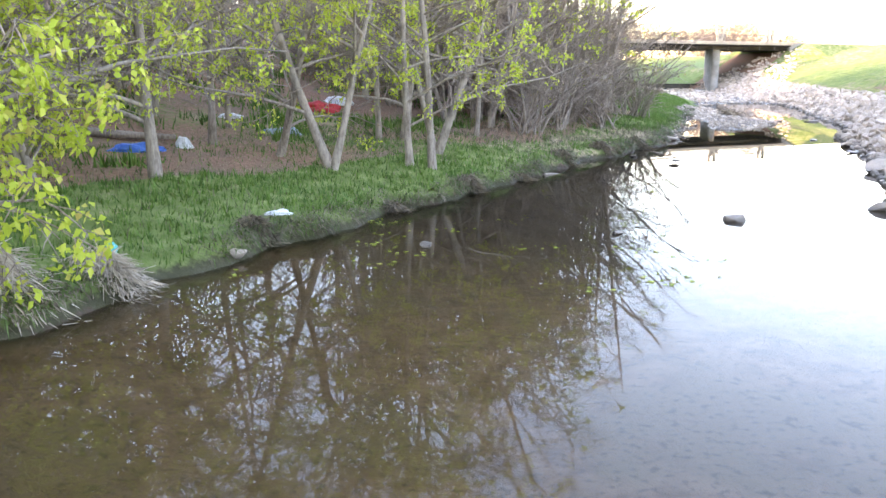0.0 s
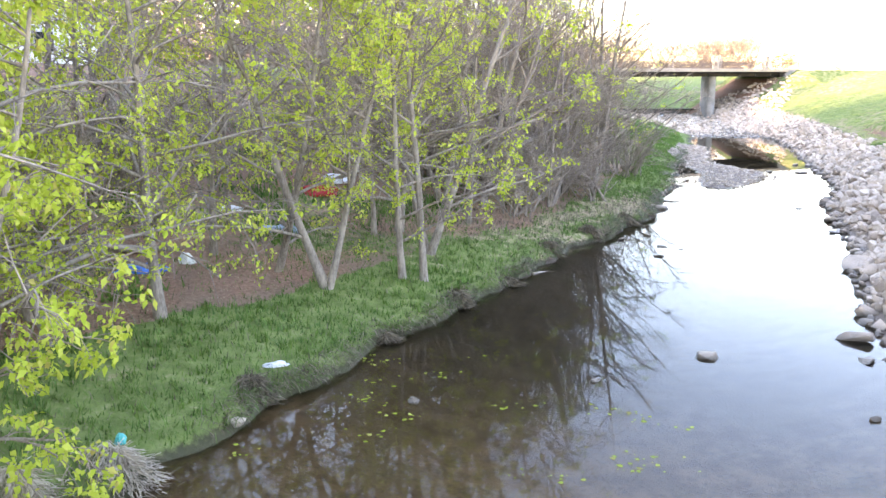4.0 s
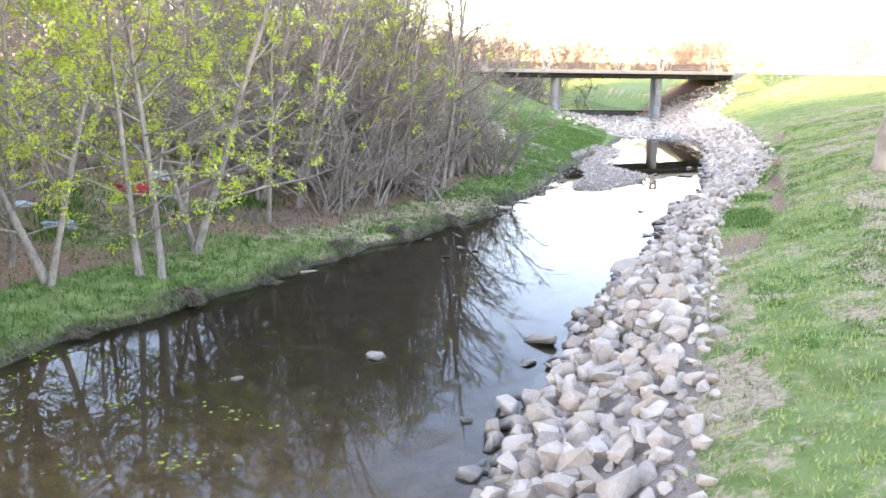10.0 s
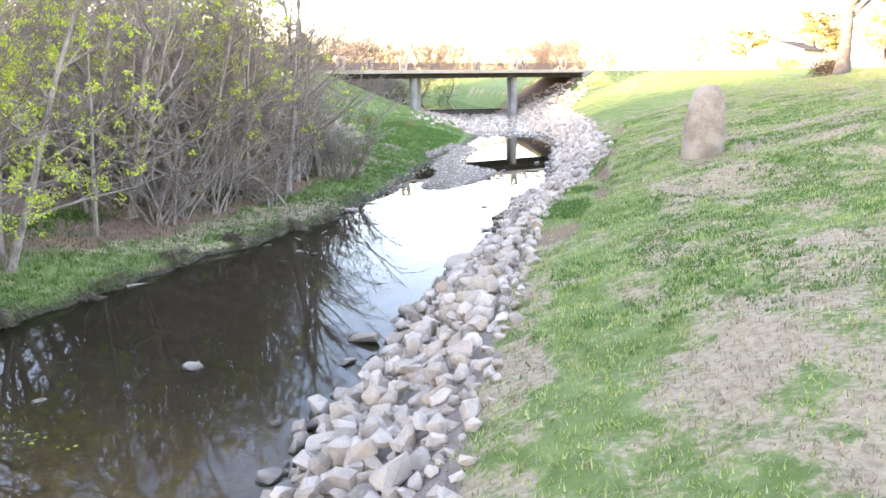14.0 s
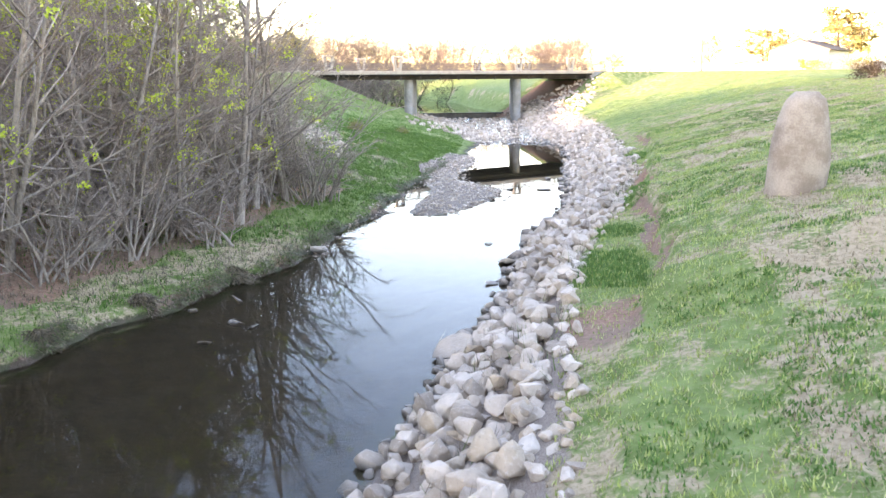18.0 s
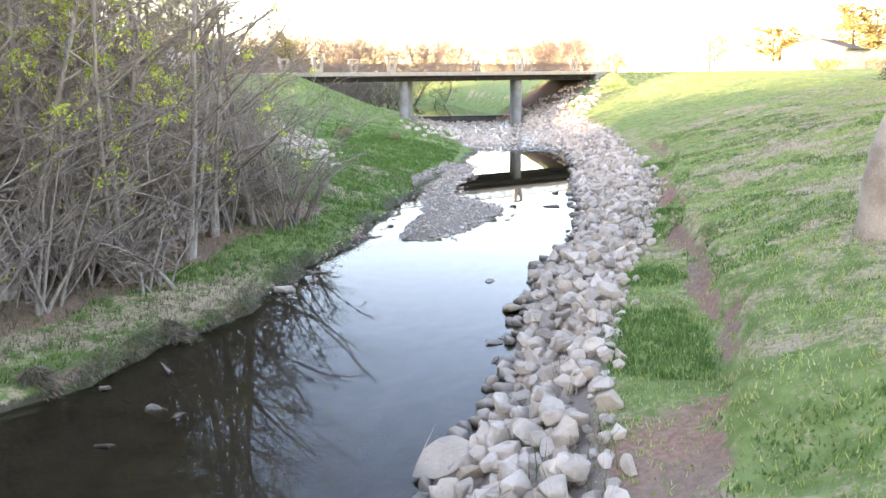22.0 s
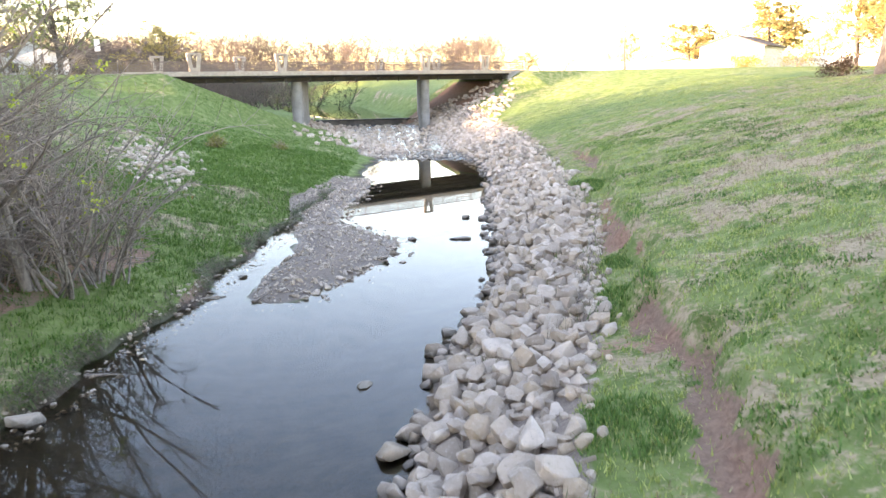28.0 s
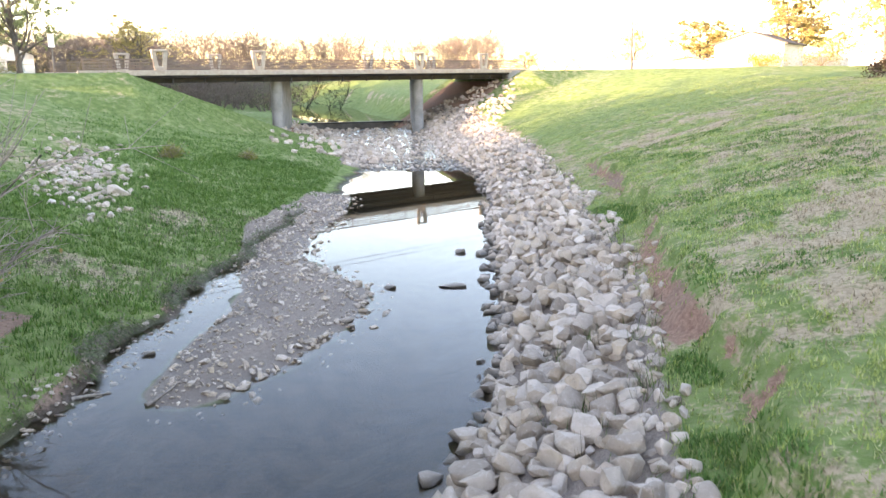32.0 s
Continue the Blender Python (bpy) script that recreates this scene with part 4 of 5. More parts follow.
# far woods behind the road and on both sides
THICK = 2.6
far_tree = grow_tree(77, 8.0, 0.11, 16, 0.2, 0.0, -0.01, 0.1, 2, 2.0, 4, 3, 2)
THICK = 1.0
far_protos = []
for layer in ("trunk", "twigs"):
    q = np.array(far_tree.f[layer], np.int32)
    far_protos.append((np.array([tuple(p) for p in far_tree.v[layer]], np.float32), np.concatenate([q[:, [0, 1, 2]], q[:, [0, 2, 3]]])))
vt = np.concatenate([far_protos[0][0], far_protos[1][0] * 1.0])
ft = np.concatenate([far_protos[0][1], far_protos[1][1] + len(far_protos[0][0])])
poses = []
for _ in range(520):
    a = rng.uniform(-50, 62)
    d = rng.uniform(205, 290)
    x, y = 15 + d * math.sin(radians(a)), d * math.cos(radians(a)) - 5
    n = -(x - 17.7) * 0.62 + (y - 93.9) * 0.785
    if n < 26 or (a > 6 and rng.random() < 0.75):
        continue
    poses.append((0, pose(x, y, 6.6, 0, 0, rng.uniform(0, 360)) @ Matrix.Diagonal((1.5, 1.5, rng.uniform(1.25, 1.75) if a < 8 else rng.uniform(0.6, 0.95), 1))))
for _ in range(40):
    x, y = rng.uniform(-60, -18), rng.uniform(92, 135)
    if -(x - 17.7) * 0.62 + (y - 93.9) * 0.785 > 20:
        poses.append((0, pose(x, y, 7.0, 0, 0, rng.uniform(0, 360)) @ Matrix.Diagonal((1.1, 1.1, rng.uniform(0.6, 0.8), 1))))
for _ in range(60):
    x, y = rng.uniform(-34, -6), rng.uniform(114, 160)
    poses.append((0, pose(x, y, z_at(x, y) - 0.2, 0, 0, rng.uniform(0, 360)) @ Matrix.Diagonal((1.0, 1.0, rng.uniform(0.6, 0.95), 1))))
bank_poses = []
for _ in range(80):
    a, d = rng.uniform(-34, -4), rng.uniform(150, 200)
    x, y = 15 + d * math.sin(radians(a)), d * math.cos(radians(a)) - 5
    bank_poses.append((0, pose(x, y, max(1.0, z_at(x, y) - 0.3), 0, 0, rng.uniform(0, 360)) @ Matrix.Diagonal((0.7, 0.7, rng.uniform(0.45, 0.75), 1))))
tagged(new("creekside_brush", joined("creekside_brush", [(vt, ft)], bank_poses, M_DARKWOOD, True)), "dark green brush along the upper creek", "brush", kind="stuff")
tagged(new("far_woods", joined("far_woods", [(vt, ft)], poses, M_TAN_TWIG, True)), "distant bare woods lit golden by low sun", "woods", kind="stuff")

# ---- standing stone on the lawn ----
bm = bmesh.new()
rings = 14
prev = None
rr = random.Random(3)
for i in range(rings + 1):
    t = i / rings
    wx = 0.80 * (1.0 - 0.30 * max(0.0, t - 0.45) ** 1.3 / 0.46 ** 1.3) * (1.0 if t < 0.88 else math.sqrt(max(0.0, 1 - ((t - 0.88) / 0.15) ** 2)))
    wy = wx * 0.72
    ring = []
    for j in range(20):
        a = 2 * math.pi * j / 20
        c, s_ = math.cos(a), math.sin(a)
        k = (abs(c) ** 2.6 + abs(s_) ** 2.6) ** (-1 / 2.6)
        nz = 1 + 0.05 * noise.noise(Vector((c * 1.5, s_ * 1.5, t * 4)))
        ring.append(bm.verts.new((wx * c * k * nz + 0.12 * t, wy * s_ * k * nz, -0.3 + 3.06 * t)))
    if prev:
        for j in range(20):
            bm.faces.new((prev[j], prev[(j + 1) % 20], ring[(j + 1) % 20], ring[j])).smooth = True
    prev = ring
bm.faces.new(prev).smooth = True
M_STONE = simple("warm_sandstone", (0.25, 0.19, 0.138), (0.40, 0.32, 0.245), 1.6, 0.9, 0.6, 0.2, 22.0)
stone = part("standing_stone", bm, M_STONE, None)
tagged(stone, "tall weathered sandstone block standing upright on the lawn", "standing stone")
stone.matrix_basis = pose(24.6, 5.6, z_at(24.4, 5.6) - 0.08, 0, 0, 8)


# ---- grass ----
def blades(name, places, material, label, length, width, seed, fine=True):
    r = np.random.RandomState(seed)
    x, y = places
    n = len(x)
    z = sample(ZZ, x, y)
    a = r.uniform(0, 6.283, n)
    ln = length * r.uniform(0.5, 1.4, n)
    lean = ln * r.uniform(0.15, 0.9, n)
    b = a + r.uniform(-0.6, 0.6, n) + 1.57
    w = width * r.uniform(0.6, 1.3, n)
    base = np.stack([x, y, z - 0.01], -1)
    side = np.stack([np.cos(b) * w, np.sin(b) * w, 0 * w], -1)
    mid = base + np.stack([np.cos(a) * lean * 0.35, np.sin(a) * lean * 0.35, ln * 0.62], -1)
    tip = base + np.stack([np.cos(a) * lean, np.sin(a) * lean, ln * np.sqrt(np.maximum(0.1, 1 - (lean / ln) ** 2 * 0.8))], -1)
    if fine:
        me = shape(name, np.stack([base - side, base + side, tip], 1).reshape(-1, 3), np.arange(n * 3).reshape(n, 3), material)
        return tagged(new(name, me), label, "grass", kind="stuff")
    v = np.stack([base - side, base + side, mid + side * 0.8, tip, mid - side * 0.8], 1).reshape(-1, 3)
    k = np.arange(n)[:, None] * 5
    f = np.concatenate([k + [0, 1, 2], k + [0, 2, 4], k + [4, 2, 3]], 0)
    me = shape(name, v, f, material)
    return tagged(new(name, me), label, "grass", kind="stuff")


def scatter(n, x0, x1, y0, y1, keep, seed):
    r = np.random.RandomState(seed)
    x, y = r.uniform(x0, x1, n), r.uniform(y0, y1, n)
    # gather into tufts
    tuft = r.randint(0, n // 14, n)
    cx, cy = r.uniform(x0, x1, n // 14), r.uniform(y0, y1, n // 14)
    use = r.uniform(size=n) < 0.65
    x = np.where(use, cx[tuft] + r.normal(0, 0.07, n), x)
    y = np.where(use, cy[tuft] + r.normal(0, 0.07, n), y)
    ok = keep(x, y, r.uniform(size=n))
    return x[ok], y[ok]


def west_green(x, y, u):
    d, b, g = zones_at(x, y)
    dl = along(LEFT, y) - x
    return (dl > -0.35) & (sample(ZZ, x, y) > 0.13) & (dl < 9) & (u > d * 1.1) & (u > b) & (g < 0.5)


def west_dry(x, y, u):
    d, b, g = zones_at(x, y)
    dl = along(LEFT, y) - x
    return (dl > -0.35) & (sample(ZZ, x, y) > 0.1) & (dl < 9) & ((u < d * 0.8) | ((dl < 0.5) & (u < 0.35)))


def east_green(x, y, u):
    d, b, g = zones_at(x, y)
    e = x - along(SCARP, y)
    return (x > along(ROCKTOP, y) - 0.2) & (e < 26) & (u > d * 1.15 - 0.1) & (u > b * 0.93)


def east_dry(x, y, u):
    d, b, g = zones_at(x, y)
    e = x - along(SCARP, y)
    return (x > along(ROCKTOP, y) - 0.2) & (e < 26) & (u < d) & (u > b)


blades("grass", scatter(260000, -9, 12, -24, 60, west_green, 1), M_GRASS, "lush green spring grass on the west bank", 0.17, 0.014, 2)
blades("dry_grass", scatter(190000, -6, 12, -24, 42, west_dry, 3), M_DEADGRASS, "matted dry straw grass on the west bank", 0.18, 0.012, 4)
M_LAWN = leaf_material("lawn_blades", [(0.0, (0.19, 0.24, 0.055)), (0.5, (0.33, 0.385, 0.10)), (0.85, (0.45, 0.47, 0.17)), (1.0, (0.52, 0.46, 0.26))], 0.35)


def thinning(x, y, u):
    return np.modf(u * 977.0)[0] < np.clip((84 - y) / 50, 0, 1) * np.clip((along(SCARP, y) + 26 - x) / 8, 0, 1)


blades("lawn_grass", scatter(700000, 16, 48, -20, 84, lambda x, y, u: east_green(x, y, u) & thinning(x, y, u), 5), M_LAWN, "tufted green grass on the east slope", 0.10, 0.014, 6)
blades("dry_lawn_grass", scatter(640000, 16, 48, -20, 84, lambda x, y, u: east_dry(x, y, u) & thinning(x, y, u), 7), M_STRAW, "thin dry grass on the east slope", 0.09, 0.010, 8)
blades("leaf_litter", scatter(160000, -16, 6, -24, 30, lambda x, y, u: (zones_at(x, y)[1] > 0.55) & (along(LEFT, y) - x > 2.0) & (u < 0.6), 61), M_STRAW, "dead leaves and twigs on the bare soil", 0.05, 0.018, 62)

# thick-twigged woods added in the west, mostly out of view, to block low sun
THICK = 7.0
wide = grow_tree(79, 9.5, 0.18, 14, 0.1, 0.0, 0.0, 0.06, 2, 1.2, 3, 2, 2)
THICK = 1.0
wv = [np.array([tuple(p) for p in wide.v[k]], np.float32) for k in ("trunk", "twigs")]
wf = [np.array(wide.f[k], np.int32) for k in ("trunk", "twigs")]
wt = np.concatenate([wf[0], wf[1] + len(wv[0])])
wood_proto = (np.concatenate(wv), np.concatenate([wt[:, [0, 1, 2]], wt[:, [0, 2, 3]]]))
west_poses = []
while len(west_poses) < 420:
    k = len(west_poses)
    if k < 120:
        x, y = rng.uniform(-54, -24), rng.uniform(-85, -16)
    elif k < 150:
        x, y = rng.uniform(-46, -16), rng.uniform(-66, -30)
    elif k < 270:
        x, y = rng.uniform(-88, -54), rng.uniform(-90, 14)
    elif k < 330:
        x, y = rng.uniform(-92, -56), rng.uniform(26, 130)
    elif k < 385:
        x, y = rng.uniform(-56, -40), rng.uniform(-18, 12)
    else:
        x, y = rng.uniform(-56, -36), rng.uniform(52, 100)
    west_poses.append((0, pose(x, y, z_at(x, y) - 0.2, 0, 0, rng.uniform(0, 360)) @ Matrix.Scale(rng.uniform(1.3, 1.8), 4)))
tagged(new("sun_block_woods", joined("sun_block_woods", [wood_proto], west_poses, M_TWIG, True)), "bare woods added mostly out of view to block low sun", "woods", kind="stuff")


# ---- houses, poles and trees beyond the lawn ----
def gable_house(name, label, w, d, h, ridge, m, wall, roof, windows=(), overhang=0.4):
    """A house with its gable to the front (local -y)."""
    top = tagged(new(name), label, "house")
    bm = bmesh.new()
    ring = [(-w / 2, 0), (w / 2, 0), (w / 2, h), (0, ridge), (-w / 2, h)]
    a = [bm.verts.new((x, 0, z)) for x, z in ring]
    b = [bm.verts.new((x, d, z)) for x, z in ring]
    bm.faces.new(a)
    bm.faces.new(b[::-1])
    for i in (0, 1, 4):
        bm.faces.new((a[i], b[i], b[(i + 1) % 5], a[(i + 1) % 5]))
    part("wall", bm, wall, top)
    for sgn in (-1, 1):
        bm = bmesh.new()
        dx, dz = w / 2 + overhang, (ridge - h) * (1 + overhang / (w / 2))
        ang = math.atan2(dz, dx)
        ln = math.hypot(dx, dz)
        box(bm, (ln, d + 2 * overhang, 0.16), Matrix.Translation((sgn * dx / 2, d / 2, ridge - dz / 2 + 0.1)) @ Matrix.Rotation(sgn * ang, 4, "Y"))
        part("roof", bm, roof, top)
    for x, z, ww, hh in windows:
        bm = bmesh.new()
        box(bm, (ww + 0.16, 0.12, hh + 0.16), Matrix.Translation((x, -0.03, z)))
        win = part("window", bm, M_WHITE, top)
        bm = bmesh.new()
        box(bm, (ww, 0.06, hh), Matrix.Translation((x, -0.08, z)))
        part("pane", bm, M_GLASS, win)
    top.matrix_basis = m
    return top


gable_house("house", "white gabled house with a brown shingle roof", 8.2, 11, 2.9, 4.3, pose(57.8, 105.0, 7.25, 0, 0, -36), M_WHITE, M_ROOF, ())
gable_house("shed", "low shed with a dark shallow gable roof", 6.4, 5, 0.9, 1.5, pose(52.4, 111.0, 7.25, 0, 0, -12), M_WHITE, M_ROOF, ())
gable_house("house", "white single-storey house with a brown roof behind a tree", 9.0, 11, 2.7, 4.8, pose(-33.0, 104.0, 7.25, 0, 0, 25), M_WHITE, M_ROOF, ((2.2, 1.5, 1.2, 1.2), (-2.0, 1.5, 1.2, 1.2)))
gable_house("house", "pale house seen between the trees on the high bank", 12.0, 9, 3.0, 5.0, pose(-31.0, 16.0, 7.2, 0, 0, 62), M_WHITE, M_ROOF, ((2.2, 1.6, 1.2, 1.2), (-2.4, 1.6, 1.2, 1.2)))

# long white fence beyond the road
fence = tagged(new("fence"), "long white board fence beyond the road", "fence")
for i in range(26):
    bm = bmesh.new()
    box(bm, (2.46, 0.08, 1.5), Matrix.Translation((44 + i * 2.0, 133 + i * -1.45, 8.05)) @ Matrix.Rotation(math.atan2(-1.45, 2.0), 4, "Z"))
    part("panel", bm, M_WHITE, fence)
# short wooden fence by the west bridge end
fence2 = tagged(new("fence"), "short tan wooden board fence by the bridge", "fence")
for i in range(14):
    bm = bmesh.new()
    box(bm, (0.24, 0.04, 1.25), Matrix.Translation((-16.2 + i * 0.28, 85.5 + i * 0.1, 8.1)))
    part("board", bm, M_WOOD, fence2)
for i in (0, 13):
    bm = bmesh.new()
    box(bm, (0.16, 0.16, 1.6), Matrix.Translation((-16.2 + i * 0.28, 85.62 + i * 0.1, 8.1)), 0.02)
    part("post", bm, M_WOOD, fence2)
# road sign by the west bridge end
sign = tagged(new("road_sign"), "plain white road sign on a steel post", "sign")
bm = bmesh.new()
bmesh.ops.create_cone(bm, cap_ends=True, segments=10, radius1=0.05, radius2=0.05, depth=3.2, matrix=Matrix.Translation((0, 0, 1.6)))
part("post", bm, M_CONC_DARK, sign)
bm = bmesh.new()
box(bm, (0.5, 0.03, 1.1), Matrix.Translation((0, -0.07, 2.75)), 0.01)
part("panel", bm, M_WHITE, sign, "white sign panel")
sign.matrix_basis = pose(-13.3, 76.0, z_at(-13.3, 76.0), 0, 0, 10)


def utility_pole(x, y, h, label):
    top = tagged(new("utility_pole"), label, "utility pole", "utility poles")
    bm = bmesh.new()
    bmesh.ops.create_cone(bm, cap_ends=True, segments=12, radius1=0.17, radius2=0.12, depth=h, matrix=Matrix.Translation((0, 0, h / 2)))
    part("pole", bm, M_POLE, top)
    bm = bmesh.new()
    box(bm, (0.12, 2.2, 0.14), Matrix.Translation((0.17, 0, h - 0.5)), 0.01)
    part("crossarm", bm, M_POLE, top)
    for yy in (-0.95, 0.0, 0.95):
        bm = bmesh.new()
        bmesh.ops.create_cone(bm, cap_ends=True, segments=8, radius1=0.05, radius2=0.03, depth=0.18, matrix=Matrix.Translation((0.17, yy, h - 0.34)))
        part("insulator", bm, M_CONC, top)
    top.matrix_basis = pose(x, y, 7.1, 0, 0, 38)
    return top


POLES = [(-40.5, 46.6, 7.2), (49.5, 128.5, 7.6), (92.0, 112.0, 7.6)]
for x, y, h in POLES:
    utility_pole(x, y, h, "brown wooden utility pole with a crossarm")
M_WIRE = simple("black_wire", (0.02, 0.02, 0.02), (0.03, 0.03, 0.03), 2.0, 0.6, 0.0)


def wire(a, b, sag, name="wire"):
    w = Wood(1)
    pts = []
    for i in range(25):
        t = i / 24
        p = Vector(a).lerp(Vector(b), t)
        p.z -= sag * 4 * t * (1 - t)
        pts.append(p)
    w.tube("trunk", pts, [0.022] * 25, 4)
    me = shape(name, np.array([tuple(p) for p in w.v["trunk"]], np.float32), np.array(w.f["trunk"], np.int32), M_WIRE, True)
    return tagged(new(name, me), "thin black overhead power line wire", "wire", "overhead wires")


for (x0, y0, h0), (x1, y1, h1) in zip(POLES[:-1], POLES[1:]):
    for k in (-0.95, 0.95):
        ox, oy = -0.616 * k, 0.788 * k
        wire((x0 + ox, y0 + oy, 7.35 + h0 - 0.4), (x1 + ox, y1 + oy, 7.35 + h1 - 0.4), 1.2)

# the large old tree and the round bush on the lawn's crest, yellow hedge by the house
big = thing_of(grow_tree(41, 15, 0.62, 16, 0.05, 0.12, 0.02, 0.35, 1, 1.2, 6, 4), "tree", "large old grey tree with bare limbs on the lawn", "tree", "trees beyond the lawn", M_OLDBARK, M_TAN_TWIG, M_LEAF, 0.16)
big.matrix_basis = pose(45.6, 47.2, z_at(45.6, 47.2), 0, 0, 40)


def leaf_ball(seed, rx, ry, rz, n, leaf):
    w = Wood(seed)
    r = w.r
    for i in range(26):
        a, e = r.uniform(0, 6.28), r.uniform(0.15, 1.4)
        q = Vector((rx * math.cos(a) * math.cos(e), ry * math.sin(a) * math.cos(e), rz * math.sin(e))) * r.uniform(0.7, 1.0)
        pts = [Vector((0, 0, 0)), q * 0.5 + Vector((0, 0, 0.1)), q]
        w.tube("trunk", pts, [0.03, 0.02, 0.008], 4)
        for _ in range(4):
            o = Vector((r.gauss(0, 1), r.gauss(0, 1), r.gauss(0, 1))) * 0.25
            w.tube("twigs", [q * r.uniform(0.5, 1), q + o], [0.01, 0.005], 3)
        for _ in range(n // 26):
            w.leaves.append(q * r.uniform(0.55, 1.05) + Vector((r.gauss(0, 1), r.gauss(0, 1), r.gauss(0, 1))) * 0.28 * max(rx, rz) * 0.6)
    return w


M_HEDGE = leaf_material("yellow_hedge_leaves", [(0.0, (0.30, 0.25, 0.012)), (0.6, (0.42, 0.35, 0.02)), (1.0, (0.22, 0.22, 0.03))])
M_RUSSET = leaf_material("russet_bush_leaves", [(0.0, (0.06, 0.036, 0.024)), (0.6, (0.10, 0.062, 0.04)), (1.0, (0.08, 0.07, 0.03))])
for nm, lab, x, y, size, mat, n in (("bush", "round russet bush on the lawn's crest", 48.7, 58.6, (1.9, 1.5, 1.5), M_RUSSET, 2600), ("hedge", "bright yellow flowering hedge before the house", 58.4, 102.0, (3.6, 1.1, 2.2), M_HEDGE, 4200), ("bush", "dense leafy bush beside the white house", 64.5, 100.0, (3.6, 1.6, 2.8), M_BRUSHLEAF, 2600), ("bush", "dark green bush under the tree by the house", -28.0, 95.0, (3.0, 2.0, 1.6), M_BRUSHLEAF, 2400),
                                   ("bush", "low dark weed bush on the west slope", 3.0, 53.5, (0.9, 0.9, 0.8), M_BRUSHLEAF, 1500), ("bush", "small green weed tuft on the west slope", 6.5, 58.0, (0.7, 0.7, 0.5), M_BRUSHLEAF, 900)):
    b = thing_of(leaf_ball(int(x * 10) % 97, *size, n, 0.1), nm, lab, "bush", "", M_TWIG, M_TWIG, mat, 0.13 if n > 2000 else 0.09)
    b.matrix_basis = pose(x, y, z_at(x, y))
# rounded bare trees on the skyline behind the road
M_GOLD = leaf_material("golden_spring_leaves", [(0.0, (0.34, 0.25, 0.09)), (0.6, (0.50, 0.38, 0.15)), (1.0, (0.42, 0.38, 0.14))], 0.5)
sky_tree = thing_of(grow_tree(47, 8.5, 0.2, 20, 0.04, 0.9, 0.03, 0.18, 2, 1.7, 6, 5), "tree", "broad bare tree with a round golden crown", "tree", "skyline trees", M_OLDBARK, M_TAN_TWIG, M_GOLD, 0.17)
sky_tree.matrix_basis = pose(62, 175, 7.1)
for x, y, sc in ((84, 196, 0.8), (45, 215, 0.7), (102, 170, 0.9), (-16, 104, 0.75), (-48, 128, 1.0)):
    c = copy_thing(sky_tree, pose(0, 0, 0))
    c.matrix_basis = pose(x, y, 7.1, 0, 0, x * 7) @ Matrix.Diagonal((1.7 * sc, 1.7 * sc, sc, 1))
gold_tree = thing_of(grow_tree(53, 10, 0.24, 22, 0.05, 1.2, 0.02, 0.15, 2, 1.5, 6, 4), "tree", "broad tree with golden spring leaves in low sun", "tree", "trees beyond the lawn", M_OLDBARK, M_TAN_TWIG, M_GOLD, 0.3)
gold_tree.matrix_basis = pose(72, 100, 7.1)
for x, y, sc in ((78, 92, 1.15), (68, 116, 0.9), (86, 104, 1.0), (67, 82, 0.75), (76, 73, 1.0), (84, 82, 1.1), (92, 95, 1.2), (60, 128, 0.7)):
    c = copy_thing(gold_tree, pose(0, 0, 0))
    c.matrix_basis = pose(x, y, 7.1, 0, 0, x * 11) @ Matrix.Diagonal((1.7 * sc, 1.7 * sc, sc, 1))
M_OLIVE = leaf_material("grey_green_leaves", [(0.0, (0.17, 0.20, 0.08)), (0.6, (0.26, 0.29, 0.12)), (1.0, (0.34, 0.33, 0.17))], 0.5)
shade_tree = thing_of(grow_tree(83, 13, 0.3, 24, 0.06, 1.33, -0.03, 0.12, 2, 1.6, 6, 4), "tree", "spreading grey tree with small grey-green leaves by the house", "tree", "trees by the west house", M_OLDBARK, M_OLDBARK, M_OLIVE, 0.21)
shade_tree.matrix_basis = pose(-24.0, 92, 7.1) @ Matrix.Scale(1.1, 4)
for x, y, sc in ((-41, 121, 1.0), (-46, 104, 0.9)):
    c = copy_thing(shade_tree, pose(0, 0, 0))
    c.matrix_basis = pose(x, y, 7.1, 0, 0, x * 9) @ Matrix.Scale(sc, 4)


# ---- litter and drift on the west bank ----
def crumpled(name, label, category, w, d, h, mat, x, y, turn, seed, lift=0.0):
    """A crumpled sheet or bag as a thick wrinkled mound."""
    bm = bmesh.new()
    bmesh.ops.create_icosphere(bm, subdivisions=3, radius=1.0)
    for v in bm.verts:
        n = noise.noise(v.co * 1.3 + Vector((seed, 0, 0))) * 0.45 + noise.noise(v.co * 3.1 + Vector((0, seed, 0))) * 0.25
        v.co = v.co * (1 + n)
        v.co = Vector((v.co.x * w / 2, v.co.y * d / 2, max(v.co.z, -0.25) * h))
    ob = part(name, bm, mat, None)
    tagged(ob, label, category)
    ob.matrix_basis = pose(x, y, z_at(x, y) + 0.1 * h + lift, 0, 0, turn)
    return ob


crumpled("plastic_sheet", "crumpled bright red plastic sheet lying on bare soil", "litter", 1.7, 0.9, 0.35, M_RED, -4.85, 2.85, 20, 1)
crumpled("plastic_bag", "crumpled white plastic bag beside the red sheet", "litter", 1.5, 0.8, 0.35, M_BAG, -5.1, 5.6, -10, 2)
crumpled("cloth", "faded grey-blue sheet crumpled on the ground", "litter", 1.3, 0.8, 0.22, M_GREYBLUE, -3.8, -2.6, 15, 3)
crumpled("cloth", "pale dirty rag lying under the trees", "litter", 0.8, 0.5, 0.15, M_BAG, -6.4, -1.4, 30, 4)
